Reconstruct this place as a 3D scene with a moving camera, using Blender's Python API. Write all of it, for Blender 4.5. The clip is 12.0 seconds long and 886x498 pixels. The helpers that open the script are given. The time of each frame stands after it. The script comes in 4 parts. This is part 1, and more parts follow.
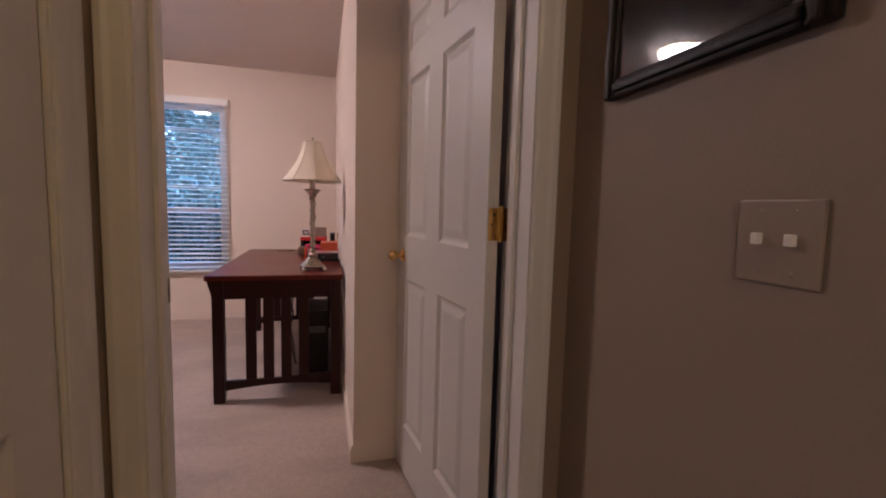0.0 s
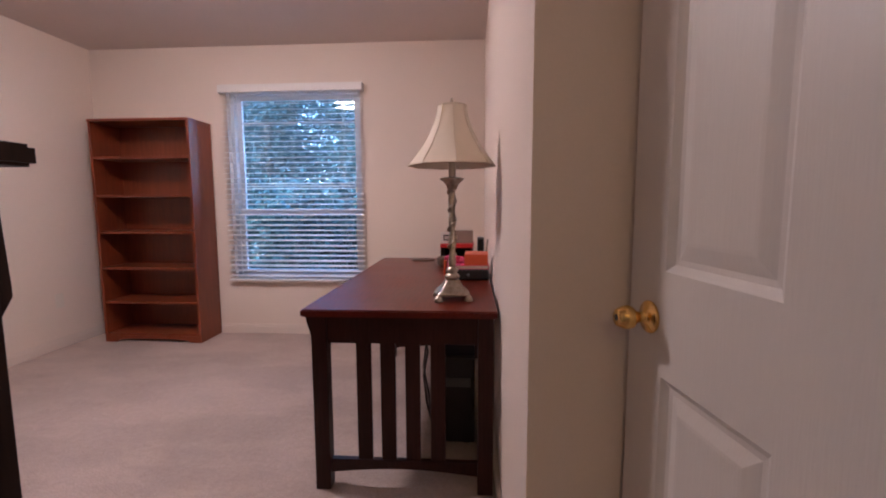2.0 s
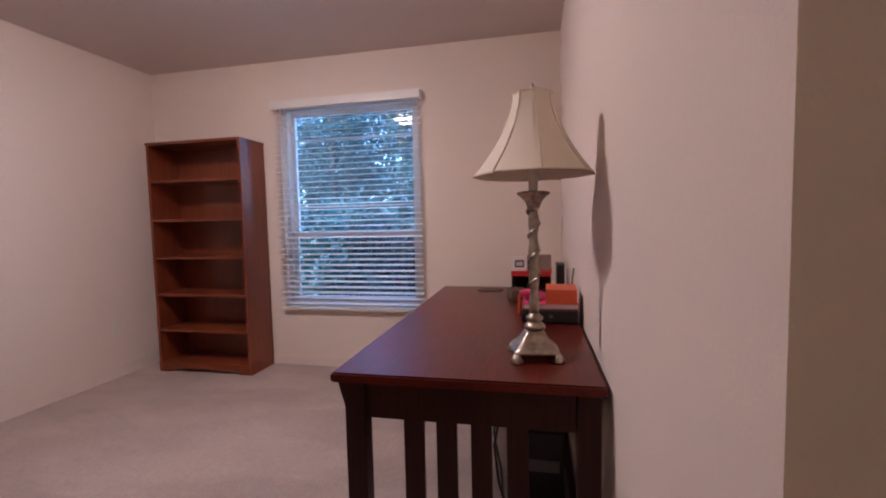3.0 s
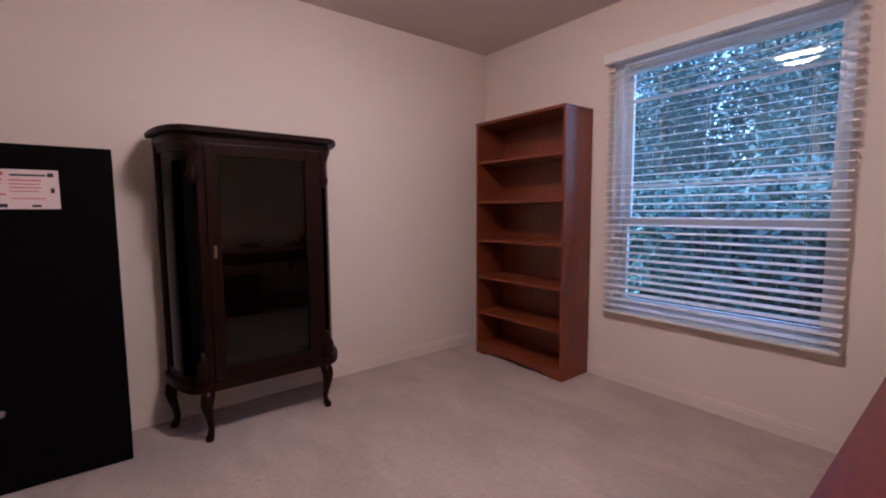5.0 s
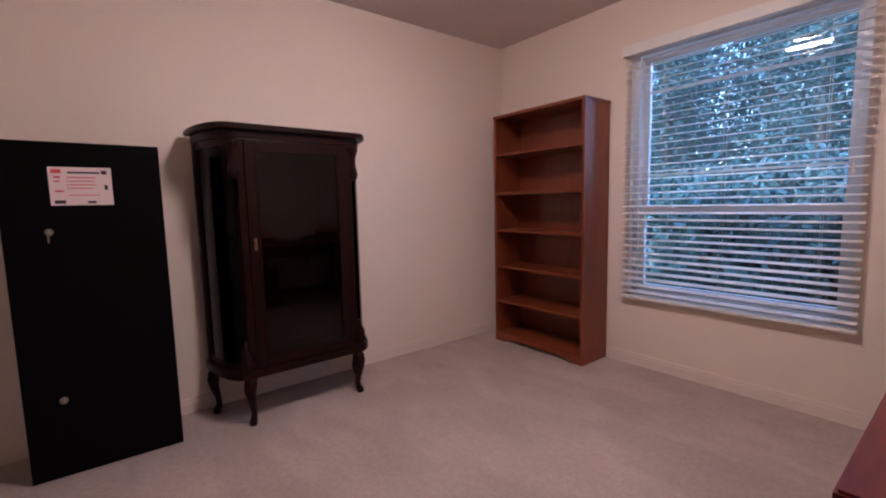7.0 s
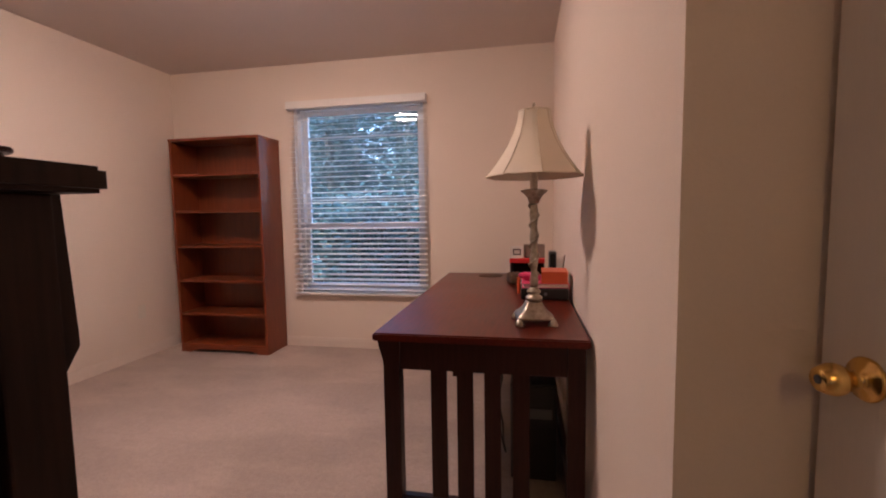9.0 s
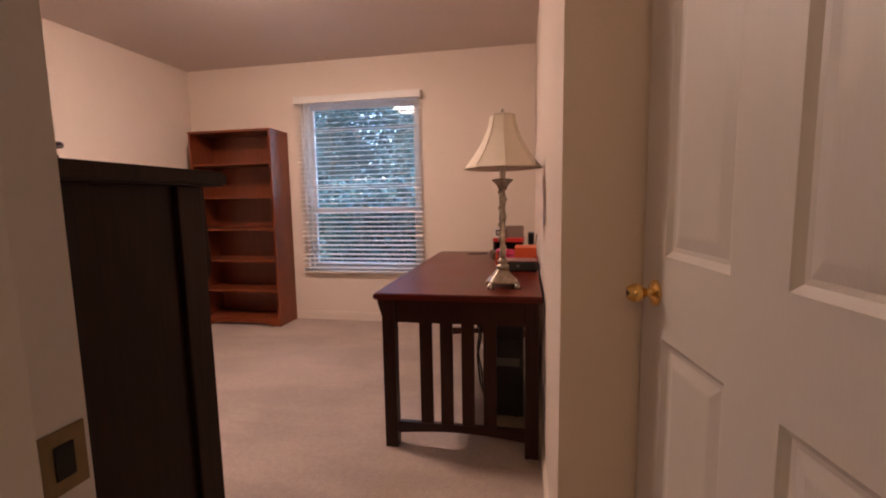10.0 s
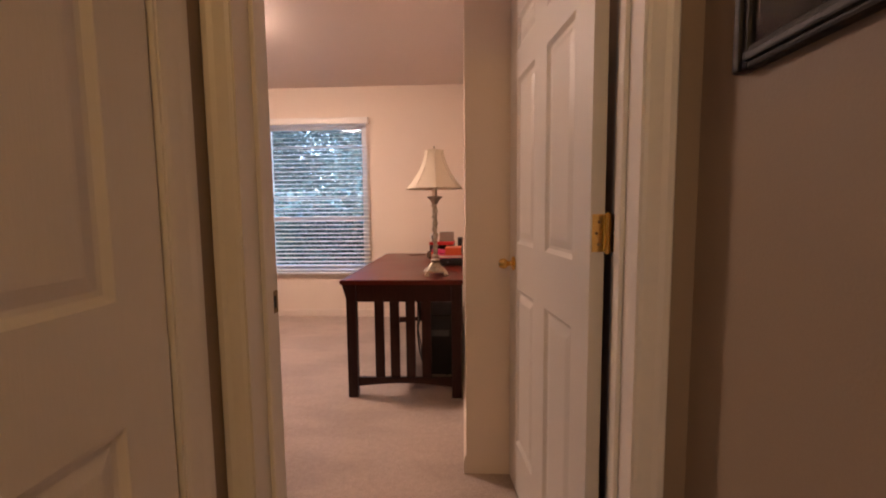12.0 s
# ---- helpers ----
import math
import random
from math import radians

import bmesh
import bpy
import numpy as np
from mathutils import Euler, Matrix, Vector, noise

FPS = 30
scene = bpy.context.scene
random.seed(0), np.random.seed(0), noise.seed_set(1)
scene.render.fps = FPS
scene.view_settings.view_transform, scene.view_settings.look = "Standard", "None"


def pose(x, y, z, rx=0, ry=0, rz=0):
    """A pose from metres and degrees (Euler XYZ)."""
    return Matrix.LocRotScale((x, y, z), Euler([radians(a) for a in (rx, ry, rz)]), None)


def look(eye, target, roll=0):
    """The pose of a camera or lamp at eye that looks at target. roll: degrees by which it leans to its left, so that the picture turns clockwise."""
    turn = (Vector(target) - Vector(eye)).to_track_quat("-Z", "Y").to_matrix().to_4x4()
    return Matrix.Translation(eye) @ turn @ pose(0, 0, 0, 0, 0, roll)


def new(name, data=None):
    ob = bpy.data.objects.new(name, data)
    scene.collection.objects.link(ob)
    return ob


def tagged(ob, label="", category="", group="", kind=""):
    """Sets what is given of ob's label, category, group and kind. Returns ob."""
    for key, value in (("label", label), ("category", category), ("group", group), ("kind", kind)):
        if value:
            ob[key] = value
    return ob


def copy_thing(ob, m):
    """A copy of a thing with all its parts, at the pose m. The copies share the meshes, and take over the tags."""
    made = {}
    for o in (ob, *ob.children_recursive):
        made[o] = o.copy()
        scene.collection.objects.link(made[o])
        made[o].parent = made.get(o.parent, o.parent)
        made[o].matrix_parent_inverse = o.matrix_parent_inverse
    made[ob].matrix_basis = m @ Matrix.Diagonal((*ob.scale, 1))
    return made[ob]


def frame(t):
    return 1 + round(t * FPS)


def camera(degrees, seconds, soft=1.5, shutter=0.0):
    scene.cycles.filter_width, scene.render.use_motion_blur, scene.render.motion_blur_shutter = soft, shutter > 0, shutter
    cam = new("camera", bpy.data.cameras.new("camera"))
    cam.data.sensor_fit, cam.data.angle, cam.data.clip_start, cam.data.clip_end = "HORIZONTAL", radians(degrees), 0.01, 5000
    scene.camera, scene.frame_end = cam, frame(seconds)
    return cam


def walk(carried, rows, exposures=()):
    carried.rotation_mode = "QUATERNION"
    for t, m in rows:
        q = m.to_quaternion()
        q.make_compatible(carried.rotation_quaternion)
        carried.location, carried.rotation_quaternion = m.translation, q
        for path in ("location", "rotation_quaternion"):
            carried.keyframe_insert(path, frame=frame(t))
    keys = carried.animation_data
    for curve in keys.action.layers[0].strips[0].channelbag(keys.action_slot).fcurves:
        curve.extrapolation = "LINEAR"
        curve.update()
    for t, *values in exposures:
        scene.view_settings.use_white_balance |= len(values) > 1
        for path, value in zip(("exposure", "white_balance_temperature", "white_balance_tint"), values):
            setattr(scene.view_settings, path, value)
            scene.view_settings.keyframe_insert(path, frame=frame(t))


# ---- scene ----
cam = camera(91.5, 12.0, soft=2.0)
PATH = [
    (0, (1.186, 0.5, 1.174), (1.726, 2.418, 0.995), 1.5),
    (0.5, (1.144, 0.72, 1.172), (1.385, 2.697, 0.987), 0.2),
    (1, (1.175, 0.99, 1.172), (1.241, 2.977, 0.96), -0.3),
    (1.5, (1.213, 1.266, 1.164), (1.139, 3.25, 0.923), 0.1),
    (2, (1.206, 1.57, 1.175), (1.08, 3.556, 0.968), -0.2),
    (2.5, (1.178, 1.822, 1.191), (0.938, 3.802, 1.05), -0.7),
    (4.3, (0.833, 2.485, 1.219), (-0.284, 4.133, 1.037), -1.5),
    (4.5, (0.763, 2.527, 1.219), (-0.493, 4.073, 1.039), -1.0),
    (5, (0.68, 2.599, 1.191), (-0.885, 3.833, 1.012), -0.4),
    (5.5, (0.63, 2.594, 1.176), (-1.125, 3.535, 0.992), -1.1),
    (6, (0.606, 2.577, 1.164), (-1.259, 3.277, 0.985), -1.1),
    (6.5, (0.608, 2.553, 1.179), (-1.24, 3.291, 0.981), -0.6),
    (7, (0.652, 2.412, 1.177), (-0.911, 3.643, 0.97), -1.3),
    (7.5, (0.74, 2.264, 1.199), (-0.428, 3.871, 0.969), -1.4),
    (7.7, (0.777, 2.208, 1.19), (-0.256, 3.91, 1.003), -0.9),
    (9.5, (1.184, 1.502, 1.198), (0.89, 3.472, 1.015), -1.0),
    (10, (1.235, 1.313, 1.19), (0.862, 3.266, 0.966), -1.0),
    (10.5, (1.249, 1.123, 1.213), (0.831, 3.067, 1.0), -1.5),
    (11, (1.229, 0.945, 1.194), (0.821, 2.894, 1.007), -1.5),
    (11.5, (1.238, 0.717, 1.19), (0.988, 2.686, 0.944), -1.9),
    (12, (1.319, 0.561, 1.199), (1.222, 2.551, 1.017), -0.6),
]
EXPOSURES = [(0.0, 3.75, 5200, 14), (0.6, 3.97, 5100, 14), (2.5, 3.6, 5100, 14), (5.0, 3.42, 5050, 16), (7.7, 3.45, 5450, 16), (9.5, 3.6, 6250, 18), (12.0, 4.1, 6700, 18)]
walk(cam, [(t, look(eye, target, roll)) for t, eye, target, roll in PATH], EXPOSURES)

# ---- world, sun and lamps ----
world = bpy.data.worlds.new("world")
scene.world = world
world.use_nodes = True
wn = world.node_tree
sky = wn.nodes.new("ShaderNodeTexSky")
sky.sky_type = "NISHITA"
sky.sun_disc = False
sky.ozone_density, sky.dust_density = 4.0, 0.4
sky.sun_elevation = radians(34)
sky.sun_rotation = radians(200)
wn.links.new(sky.outputs[0], wn.nodes["Background"].inputs[0])
wn.nodes["Background"].inputs[1].default_value = 0.15
sun_data = bpy.data.lights.new("sun", "SUN")
sun_data.energy, sun_data.angle, sun_data.color = 0.5, radians(12), (1.0, 0.93, 0.85)
sun = new("sun", sun_data)
sun.matrix_world = look((0, 0, 0), (math.sin(radians(200)) * -1, -math.cos(radians(200)), -math.tan(radians(34))))


def daylight(name, place, target, width, height, watts, color):
    """Sky light entering through an opening."""
    data = bpy.data.lights.new(name, "AREA")
    data.shape, data.size, data.size_y, data.energy, data.color = "RECTANGLE", width, height, watts, color
    lamp_ob = new(name, data)
    lamp_ob.matrix_world = look(place, target)


daylight("window_daylight", (-0.36, 6.15, 2.75), (-0.36, 5.34, 1.2), 1.6, 0.9, 2.6, (0.50, 0.68, 1.0))
daylight("side_room_daylight", (0.735, -0.75, 1.25), (1.735, -0.75, 1.25), 0.6, 1.7, 0.40, (0.55, 0.70, 1.0))
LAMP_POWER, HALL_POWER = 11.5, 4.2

# ---- plan ----
WEST, NORTH, EAST, SOUTH = -2.17, 5.34, 1.325, 1.61   # inner faces of the room
HALL_FACE, POST_Y, NICHE = 1.465, 2.43, 1.80           # hall side of the door wall, wall end beside the door
HALL_L, HALL_R, HALL_S = 0.786, 1.79, -1.3
CEIL = 2.54
JAMB_L, JAMB_R, DOOR_H = 0.848, 1.674, 2.05
WX0, WX1, WZ0, WZ1 = -0.93, 0.255, 0.50, 2.19             # window opening


# ---- materials ----
def material(name, color, rough=0.6, metal=0.0, grain=40.0, vary=0.06, blotch=2.0, bump=0.0, stretch=(1, 1, 1),
             second=None, spec=0.5, coat=0.0, random_shift=0.0, sheen=0.0):
    """Paint, metal or wood: a base colour with fine grain and broad unevenness, and relief."""
    m = bpy.data.materials.new(name)
    m.use_nodes = True
    nt = m.node_tree
    b = nt.nodes["Principled BSDF"]
    b.inputs["Metallic"].default_value = metal
    b.inputs["Specular IOR Level"].default_value = spec
    b.inputs["Coat Weight"].default_value = coat
    b.inputs["Coat Roughness"].default_value = 0.15
    b.inputs["Sheen Weight"].default_value = sheen
    tc = nt.nodes.new("ShaderNodeTexCoord")
    mp = nt.nodes.new("ShaderNodeMapping")
    mp.inputs["Scale"].default_value = stretch
    nt.links.new(tc.outputs["Object"], mp.inputs[0])
    fine, broad = nt.nodes.new("ShaderNodeTexNoise"), nt.nodes.new("ShaderNodeTexNoise")
    fine.inputs["Scale"].default_value, fine.inputs["Detail"].default_value = grain, 6
    broad.inputs["Scale"].default_value, broad.inputs["Detail"].default_value = blotch, 3
    nt.links.new(mp.outputs[0], fine.inputs[0])
    nt.links.new(tc.outputs["Object"], broad.inputs[0])
    add = nt.nodes.new("ShaderNodeMath")
    add.operation = "ADD"
    nt.links.new(fine.outputs[0], add.inputs[0])
    nt.links.new(broad.outputs[0], add.inputs[1])
    last = add
    if random_shift:
        info = nt.nodes.new("ShaderNodeObjectInfo")
        mul = nt.nodes.new("ShaderNodeMath")
        mul.operation = "MULTIPLY_ADD"
        mul.inputs[1].default_value = random_shift
        nt.links.new(info.outputs["Random"], mul.inputs[0])
        nt.links.new(add.outputs[0], mul.inputs[2])
        last = mul
    ramp = nt.nodes.new("ShaderNodeMapRange")
    ramp.inputs[1].default_value, ramp.inputs[2].default_value = 0.6, 1.4
    nt.links.new(last.outputs[0], ramp.inputs[0])
    mix = nt.nodes.new("ShaderNodeMix")
    mix.data_type = "RGBA"
    lo = second or tuple(c * (1 - vary) for c in color)
    hi = tuple(min(1, c * (1 + vary)) for c in color)
    mix.inputs[6].default_value, mix.inputs[7].default_value = (*lo, 1), (*hi, 1)
    nt.links.new(ramp.outputs[0], mix.inputs[0])
    nt.links.new(mix.outputs[2], b.inputs["Base Color"])
    rr = nt.nodes.new("ShaderNodeMapRange")
    rr.inputs[3].default_value, rr.inputs[4].default_value = max(0.02, rough - 0.07), min(1, rough + 0.07)
    nt.links.new(broad.outputs[0], rr.inputs[0])
    nt.links.new(rr.outputs[0], b.inputs["Roughness"])
    if bump:
        bp = nt.nodes.new("ShaderNodeBump")
        bp.inputs["Strength"].default_value, bp.inputs["Distance"].default_value = bump, 0.004
        nt.links.new(fine.outputs[0], bp.inputs["Height"])
        nt.links.new(bp.outputs[0], b.inputs["Normal"])
    return m


def glass_material(name, tint, gloss):
    """A clear pane: see-through, with a mirror gloss that grows at a slant."""
    m = bpy.data.materials.new(name)
    m.use_nodes = True
    nt = m.node_tree
    nt.nodes.remove(nt.nodes["Principled BSDF"])
    out = nt.nodes["Material Output"]
    tr, gl, mx = nt.nodes.new("ShaderNodeBsdfTransparent"), nt.nodes.new("ShaderNodeBsdfGlossy"), nt.nodes.new("ShaderNodeMixShader")
    fr = nt.nodes.new("ShaderNodeFresnel")
    fr.inputs[0].default_value = gloss
    tr.inputs[0].default_value = (*tint, 1)
    gl.inputs["Roughness"].default_value = 0.02
    nt.links.new(fr.outputs[0], mx.inputs[0])
    nt.links.new(tr.outputs[0], mx.inputs[1])
    nt.links.new(gl.outputs[0], mx.inputs[2])
    nt.links.new(mx.outputs[0], out.inputs[0])
    return m


def glow_material(name, color, strength):
    m = bpy.data.materials.new(name)
    m.use_nodes = True
    b = m.node_tree.nodes["Principled BSDF"]
    b.inputs["Base Color"].default_value = (0.8, 0.78, 0.72, 1)
    b.inputs["Emission Color"].default_value = (*color, 1)
    b.inputs["Emission Strength"].default_value = strength
    return m


def carpet_material():
    """Cut-pile carpet: fine tufts, and broad swaths where the nap lies one way or the other."""
    m = material("carpet_pile", (0.435, 0.345, 0.292), 0.95, grain=120, vary=0.20, blotch=1.6, bump=0.9, spec=0.1, sheen=0.25)
    nt = m.node_tree
    b = nt.nodes["Principled BSDF"]
    src = b.inputs["Base Color"].links[0].from_socket
    tc = nt.nodes.new("ShaderNodeTexCoord")
    mp = nt.nodes.new("ShaderNodeMapping")
    mp.inputs["Rotation"].default_value = (0, 0, radians(52))
    mp.inputs["Scale"].default_value = (1.0, 2.4, 1)
    nz = nt.nodes.new("ShaderNodeTexNoise")
    nz.inputs["Scale"].default_value, nz.inputs["Detail"].default_value = 1.5, 2
    rg = nt.nodes.new("ShaderNodeMapRange")
    rg.inputs[1].default_value, rg.inputs[2].default_value = 0.44, 0.56
    rg.inputs[3].default_value, rg.inputs[4].default_value = 0.93, 1.04
    mul = nt.nodes.new("ShaderNodeMix")
    mul.data_type, mul.blend_type = "RGBA", "MULTIPLY"
    mul.inputs[0].default_value = 1
    nt.links.new(tc.outputs["Object"], mp.inputs[0])
    nt.links.new(mp.outputs[0], nz.inputs[0])
    nt.links.new(nz.outputs[0], rg.inputs[0])
    nt.links.new(src, mul.inputs[6])
    nt.links.new(rg.outputs[0], mul.inputs[7])
    mid = nt.nodes.new("ShaderNodeTexNoise")
    mid.inputs["Scale"].default_value, mid.inputs["Detail"].default_value, mid.inputs["Roughness"].default_value = 34, 8, 0.75
    nt.links.new(tc.outputs["Object"], mid.inputs[0])
    mr = nt.nodes.new("ShaderNodeMapRange")
    mr.inputs[1].default_value, mr.inputs[2].default_value = 0.32, 0.68
    mr.inputs[3].default_value, mr.inputs[4].default_value = 0.88, 1.09
    nt.links.new(mid.outputs[0], mr.inputs[0])
    mul2 = nt.nodes.new("ShaderNodeMix")
    mul2.data_type, mul2.blend_type = "RGBA", "MULTIPLY"
    mul2.inputs[0].default_value = 1
    nt.links.new(mul.outputs[2], mul2.inputs[6])
    nt.links.new(mr.outputs[0], mul2.inputs[7])
    nt.links.new(mul2.outputs[2], b.inputs["Base Color"])
    return m


WALL = material("wall_paint", (0.78, 0.675, 0.575), 0.75, grain=180, vary=0.025, blotch=1.3, bump=0.12, spec=0.25)
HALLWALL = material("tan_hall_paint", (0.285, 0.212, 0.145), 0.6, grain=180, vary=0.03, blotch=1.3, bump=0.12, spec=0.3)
CEILING = material("ceiling_paint", (0.66, 0.58, 0.53), 0.9, grain=120, vary=0.04, blotch=1.5, bump=0.35, spec=0.15)
BASEPAINT = material("cream_baseboard_paint", (0.76, 0.66, 0.57), 0.5, grain=60, vary=0.03, blotch=3)
TRIM = material("white_gloss_paint", (0.72, 0.68, 0.62), 0.38, grain=60, vary=0.03, blotch=3, bump=0.05)
DOORPAINT = material("white_door_paint", (0.68, 0.64, 0.58), 0.42, grain=50, vary=0.025, blotch=2.5, bump=0.10, stretch=(6, 6, 0.4))
CARPET = carpet_material()
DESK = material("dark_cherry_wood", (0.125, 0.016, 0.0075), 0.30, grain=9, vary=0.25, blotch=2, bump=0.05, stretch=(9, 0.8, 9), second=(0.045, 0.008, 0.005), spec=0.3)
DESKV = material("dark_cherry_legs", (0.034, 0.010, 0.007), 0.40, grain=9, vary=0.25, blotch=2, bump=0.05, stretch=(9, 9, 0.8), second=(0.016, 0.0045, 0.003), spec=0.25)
SHELF = material("red_brown_veneer", (0.205, 0.046, 0.014), 0.31, grain=7, vary=0.15, blotch=1.5, bump=0.04, stretch=(8, 8, 0.6), second=(0.125, 0.026, 0.009), spec=0.5)
MAHOG = material("dark_mahogany", (0.016, 0.0042, 0.0026), 0.36, grain=8, vary=0.2, blotch=2, bump=0.05, stretch=(8, 8, 0.7), second=(0.007, 0.0024, 0.0016), spec=0.15)
CHESTW = material("dark_walnut", (0.034, 0.015, 0.009), 0.46, grain=9, vary=0.2, blotch=2, bump=0.06, stretch=(9, 9, 0.7), second=(0.012, 0.0055, 0.0035), spec=0.2)
BLACKMETAL = material("black_enamel", (0.0022, 0.0019, 0.0022), 0.55, grain=250, vary=0.2, blotch=2, bump=0.05, spec=0.07)
BRASS = material("polished_brass", (0.80, 0.52, 0.16), 0.22, 1.0, grain=40, vary=0.1, blotch=6)
TARNISH = material("tarnished_brass", (0.26, 0.18, 0.09), 0.5, 0.8, grain=60, vary=0.2, blotch=10)
NICKEL = material("antique_silver", (0.50, 0.44, 0.35), 0.38, 1.0, grain=60, vary=0.2, blotch=20, bump=0.2, second=(0.24, 0.20, 0.15))
DARKGAP = material("shadow_gap_black", (0.02, 0.017, 0.015), 0.8)
SHADE = material("cream_shade_cloth", (0.74, 0.66, 0.53), 0.8, grain=300, vary=0.05, blotch=8, bump=0.15, sheen=0.2)
PIPING = material("cream_piping", (0.66, 0.57, 0.44), 0.8, grain=300, vary=0.08)
SLAT = material("white_blind_slat", (0.78, 0.75, 0.70), 0.45, grain=30, vary=0.03, random_shift=0.15)
VINYL = material("white_vinyl_frame", (0.78, 0.78, 0.78), 0.4, grain=40, vary=0.03)
CORD = material("blind_cord", (0.72, 0.68, 0.6), 0.8)
PLASTIC = material("ivory_plastic", (0.74, 0.68, 0.58), 0.35, grain=30, vary=0.02)
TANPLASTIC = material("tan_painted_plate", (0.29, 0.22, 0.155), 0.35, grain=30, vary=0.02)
BLACKPLASTIC = material("black_plastic", (0.012, 0.012, 0.013), 0.35, grain=80, vary=0.1)
GREYPLASTIC = material("grey_plastic", (0.13, 0.13, 0.135), 0.4, grain=80, vary=0.08)
FRAMEWOOD = material("black_carved_frame", (0.008, 0.006, 0.005), 0.45, grain=60, vary=0.3, bump=0.4, second=(0.014, 0.010, 0.007), spec=0.2)
MATBOARD = material("grey_mat_board", (0.20, 0.185, 0.165), 0.9, grain=200, vary=0.03)
PRINT = material("faded_print", (0.60, 0.57, 0.52), 0.8, grain=9, vary=0.4, blotch=5)
RED = material("red_card", (0.55, 0.02, 0.018), 0.5, grain=60, vary=0.08)
ORANGE = material("orange_book_cover", (0.62, 0.10, 0.03), 0.45, grain=40, vary=0.1)
MAGENTA = material("pink_paper", (0.62, 0.05, 0.16), 0.6, grain=40, vary=0.1)
PAPER = material("white_paper", (0.78, 0.75, 0.70), 0.8, grain=90, vary=0.04, bump=0.1)
PINKPAPER = material("pale_pink_label", (0.76, 0.62, 0.60), 0.7, grain=60, vary=0.04)
INK = material("dark_ink", (0.03, 0.02, 0.03), 0.7)
REDINK = material("red_ink", (0.6, 0.10, 0.09), 0.7)
CARTON = material("grey_brown_carton", (0.26, 0.20, 0.155), 0.85, grain=90, vary=0.06, bump=0.1)
STRAW = material("brown_leather", (0.10, 0.055, 0.03), 0.6, grain=80, vary=0.2, bump=0.2)
PANE = glass_material("window_glass", (0.93, 0.96, 0.97), 1.5)
CASEGLASS = glass_material("cabinet_glass", (0.45, 0.42, 0.38), 1.45)
SIDEGLASS = glass_material("dark_side_glass", (0.05, 0.042, 0.034), 1.22)
PICGLASS = glass_material("picture_glass", (0.96, 0.96, 0.95), 1.5)
GLOW = glow_material("lit_opal_glass", (1.0, 0.735, 0.59), LAMP_POWER)
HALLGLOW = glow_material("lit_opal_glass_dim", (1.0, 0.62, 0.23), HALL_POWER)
LEAF = material("pine_foliage", (0.040, 0.072, 0.066), 0.6, grain=3, vary=0.4, blotch=0.7, second=(0.008, 0.018, 0.021), random_shift=0.2)
LEAF2 = material("bush_foliage", (0.060, 0.115, 0.098), 0.55, grain=3, vary=0.4, blotch=1.7, second=(0.010, 0.022, 0.024))
BARK = material("bark", (0.10, 0.075, 0.055), 0.9, grain=14, vary=0.4, bump=0.8, stretch=(1, 1, 0.2))
GROUND = material("leaf_litter_ground", (0.10, 0.085, 0.05), 0.95, grain=30, vary=0.35, blotch=0.5, bump=0.5, second=(0.05, 0.06, 0.025))
SIDING = material("outer_siding", (0.45, 0.42, 0.38), 0.8, grain=40, vary=0.05)


# ---- mesh helpers ----
def box(bm, x0, y0, z0, x1, y1, z1, bevel=0.0, m=None):
    t = Matrix.LocRotScale(((x0 + x1) / 2, (y0 + y1) / 2, (z0 + z1) / 2), None, (abs(x1 - x0), abs(y1 - y0), abs(z1 - z0)))
    r = bmesh.ops.create_cube(bm, size=1, matrix=(m @ t) if m else t)
    if bevel:
        es = {e for v in r["verts"] for e in v.link_edges}
        bmesh.ops.bevel(bm, geom=list(es), offset=bevel, segments=2, affect="EDGES", profile=0.6)
    return bm


def boxes(*rows, bevel=0.0):
    bm = bmesh.new()
    for r in rows:
        box(bm, *r, bevel=bevel)
    return bm


def lathe(bm, profile, n=24, m=None, shape=None):
    """Turn (radius, height) pairs about z. shape(angle) scales the radius."""
    rings = []
    for r, z in profile:
        ring = []
        for i in range(n):
            a = 2 * math.pi * i / n
            k = shape(a) if shape else 1
            v = Vector((r * k * math.cos(a), r * k * math.sin(a), z))
            ring.append(bm.verts.new(m @ v if m else v))
        rings.append(ring)
    for p, q in zip(rings, rings[1:]):
        for i in range(n):
            bm.faces.new((p[i], p[(i + 1) % n], q[(i + 1) % n], q[i]))
    bm.faces.new(list(reversed(rings[0])))
    bm.faces.new(rings[-1])
    return bm


def prism(bm, outline, z0, z1, bevel=0.0):
    """An upright slab over an outline of (x, y) pairs."""
    lo = [bm.verts.new((x, y, z0)) for x, y in outline]
    hi = [bm.verts.new((x, y, z1)) for x, y in outline]
    n = len(outline)
    fs = [bm.faces.new(list(reversed(lo))), bm.faces.new(hi)]
    for i in range(n):
        fs.append(bm.faces.new((lo[i], lo[(i + 1) % n], hi[(i + 1) % n], hi[i])))
    bmesh.ops.recalc_face_normals(bm, faces=fs)
    if bevel:
        bmesh.ops.bevel(bm, geom=[e for f in fs[:2] for e in f.edges], offset=bevel, segments=2, affect="EDGES")
    return bm


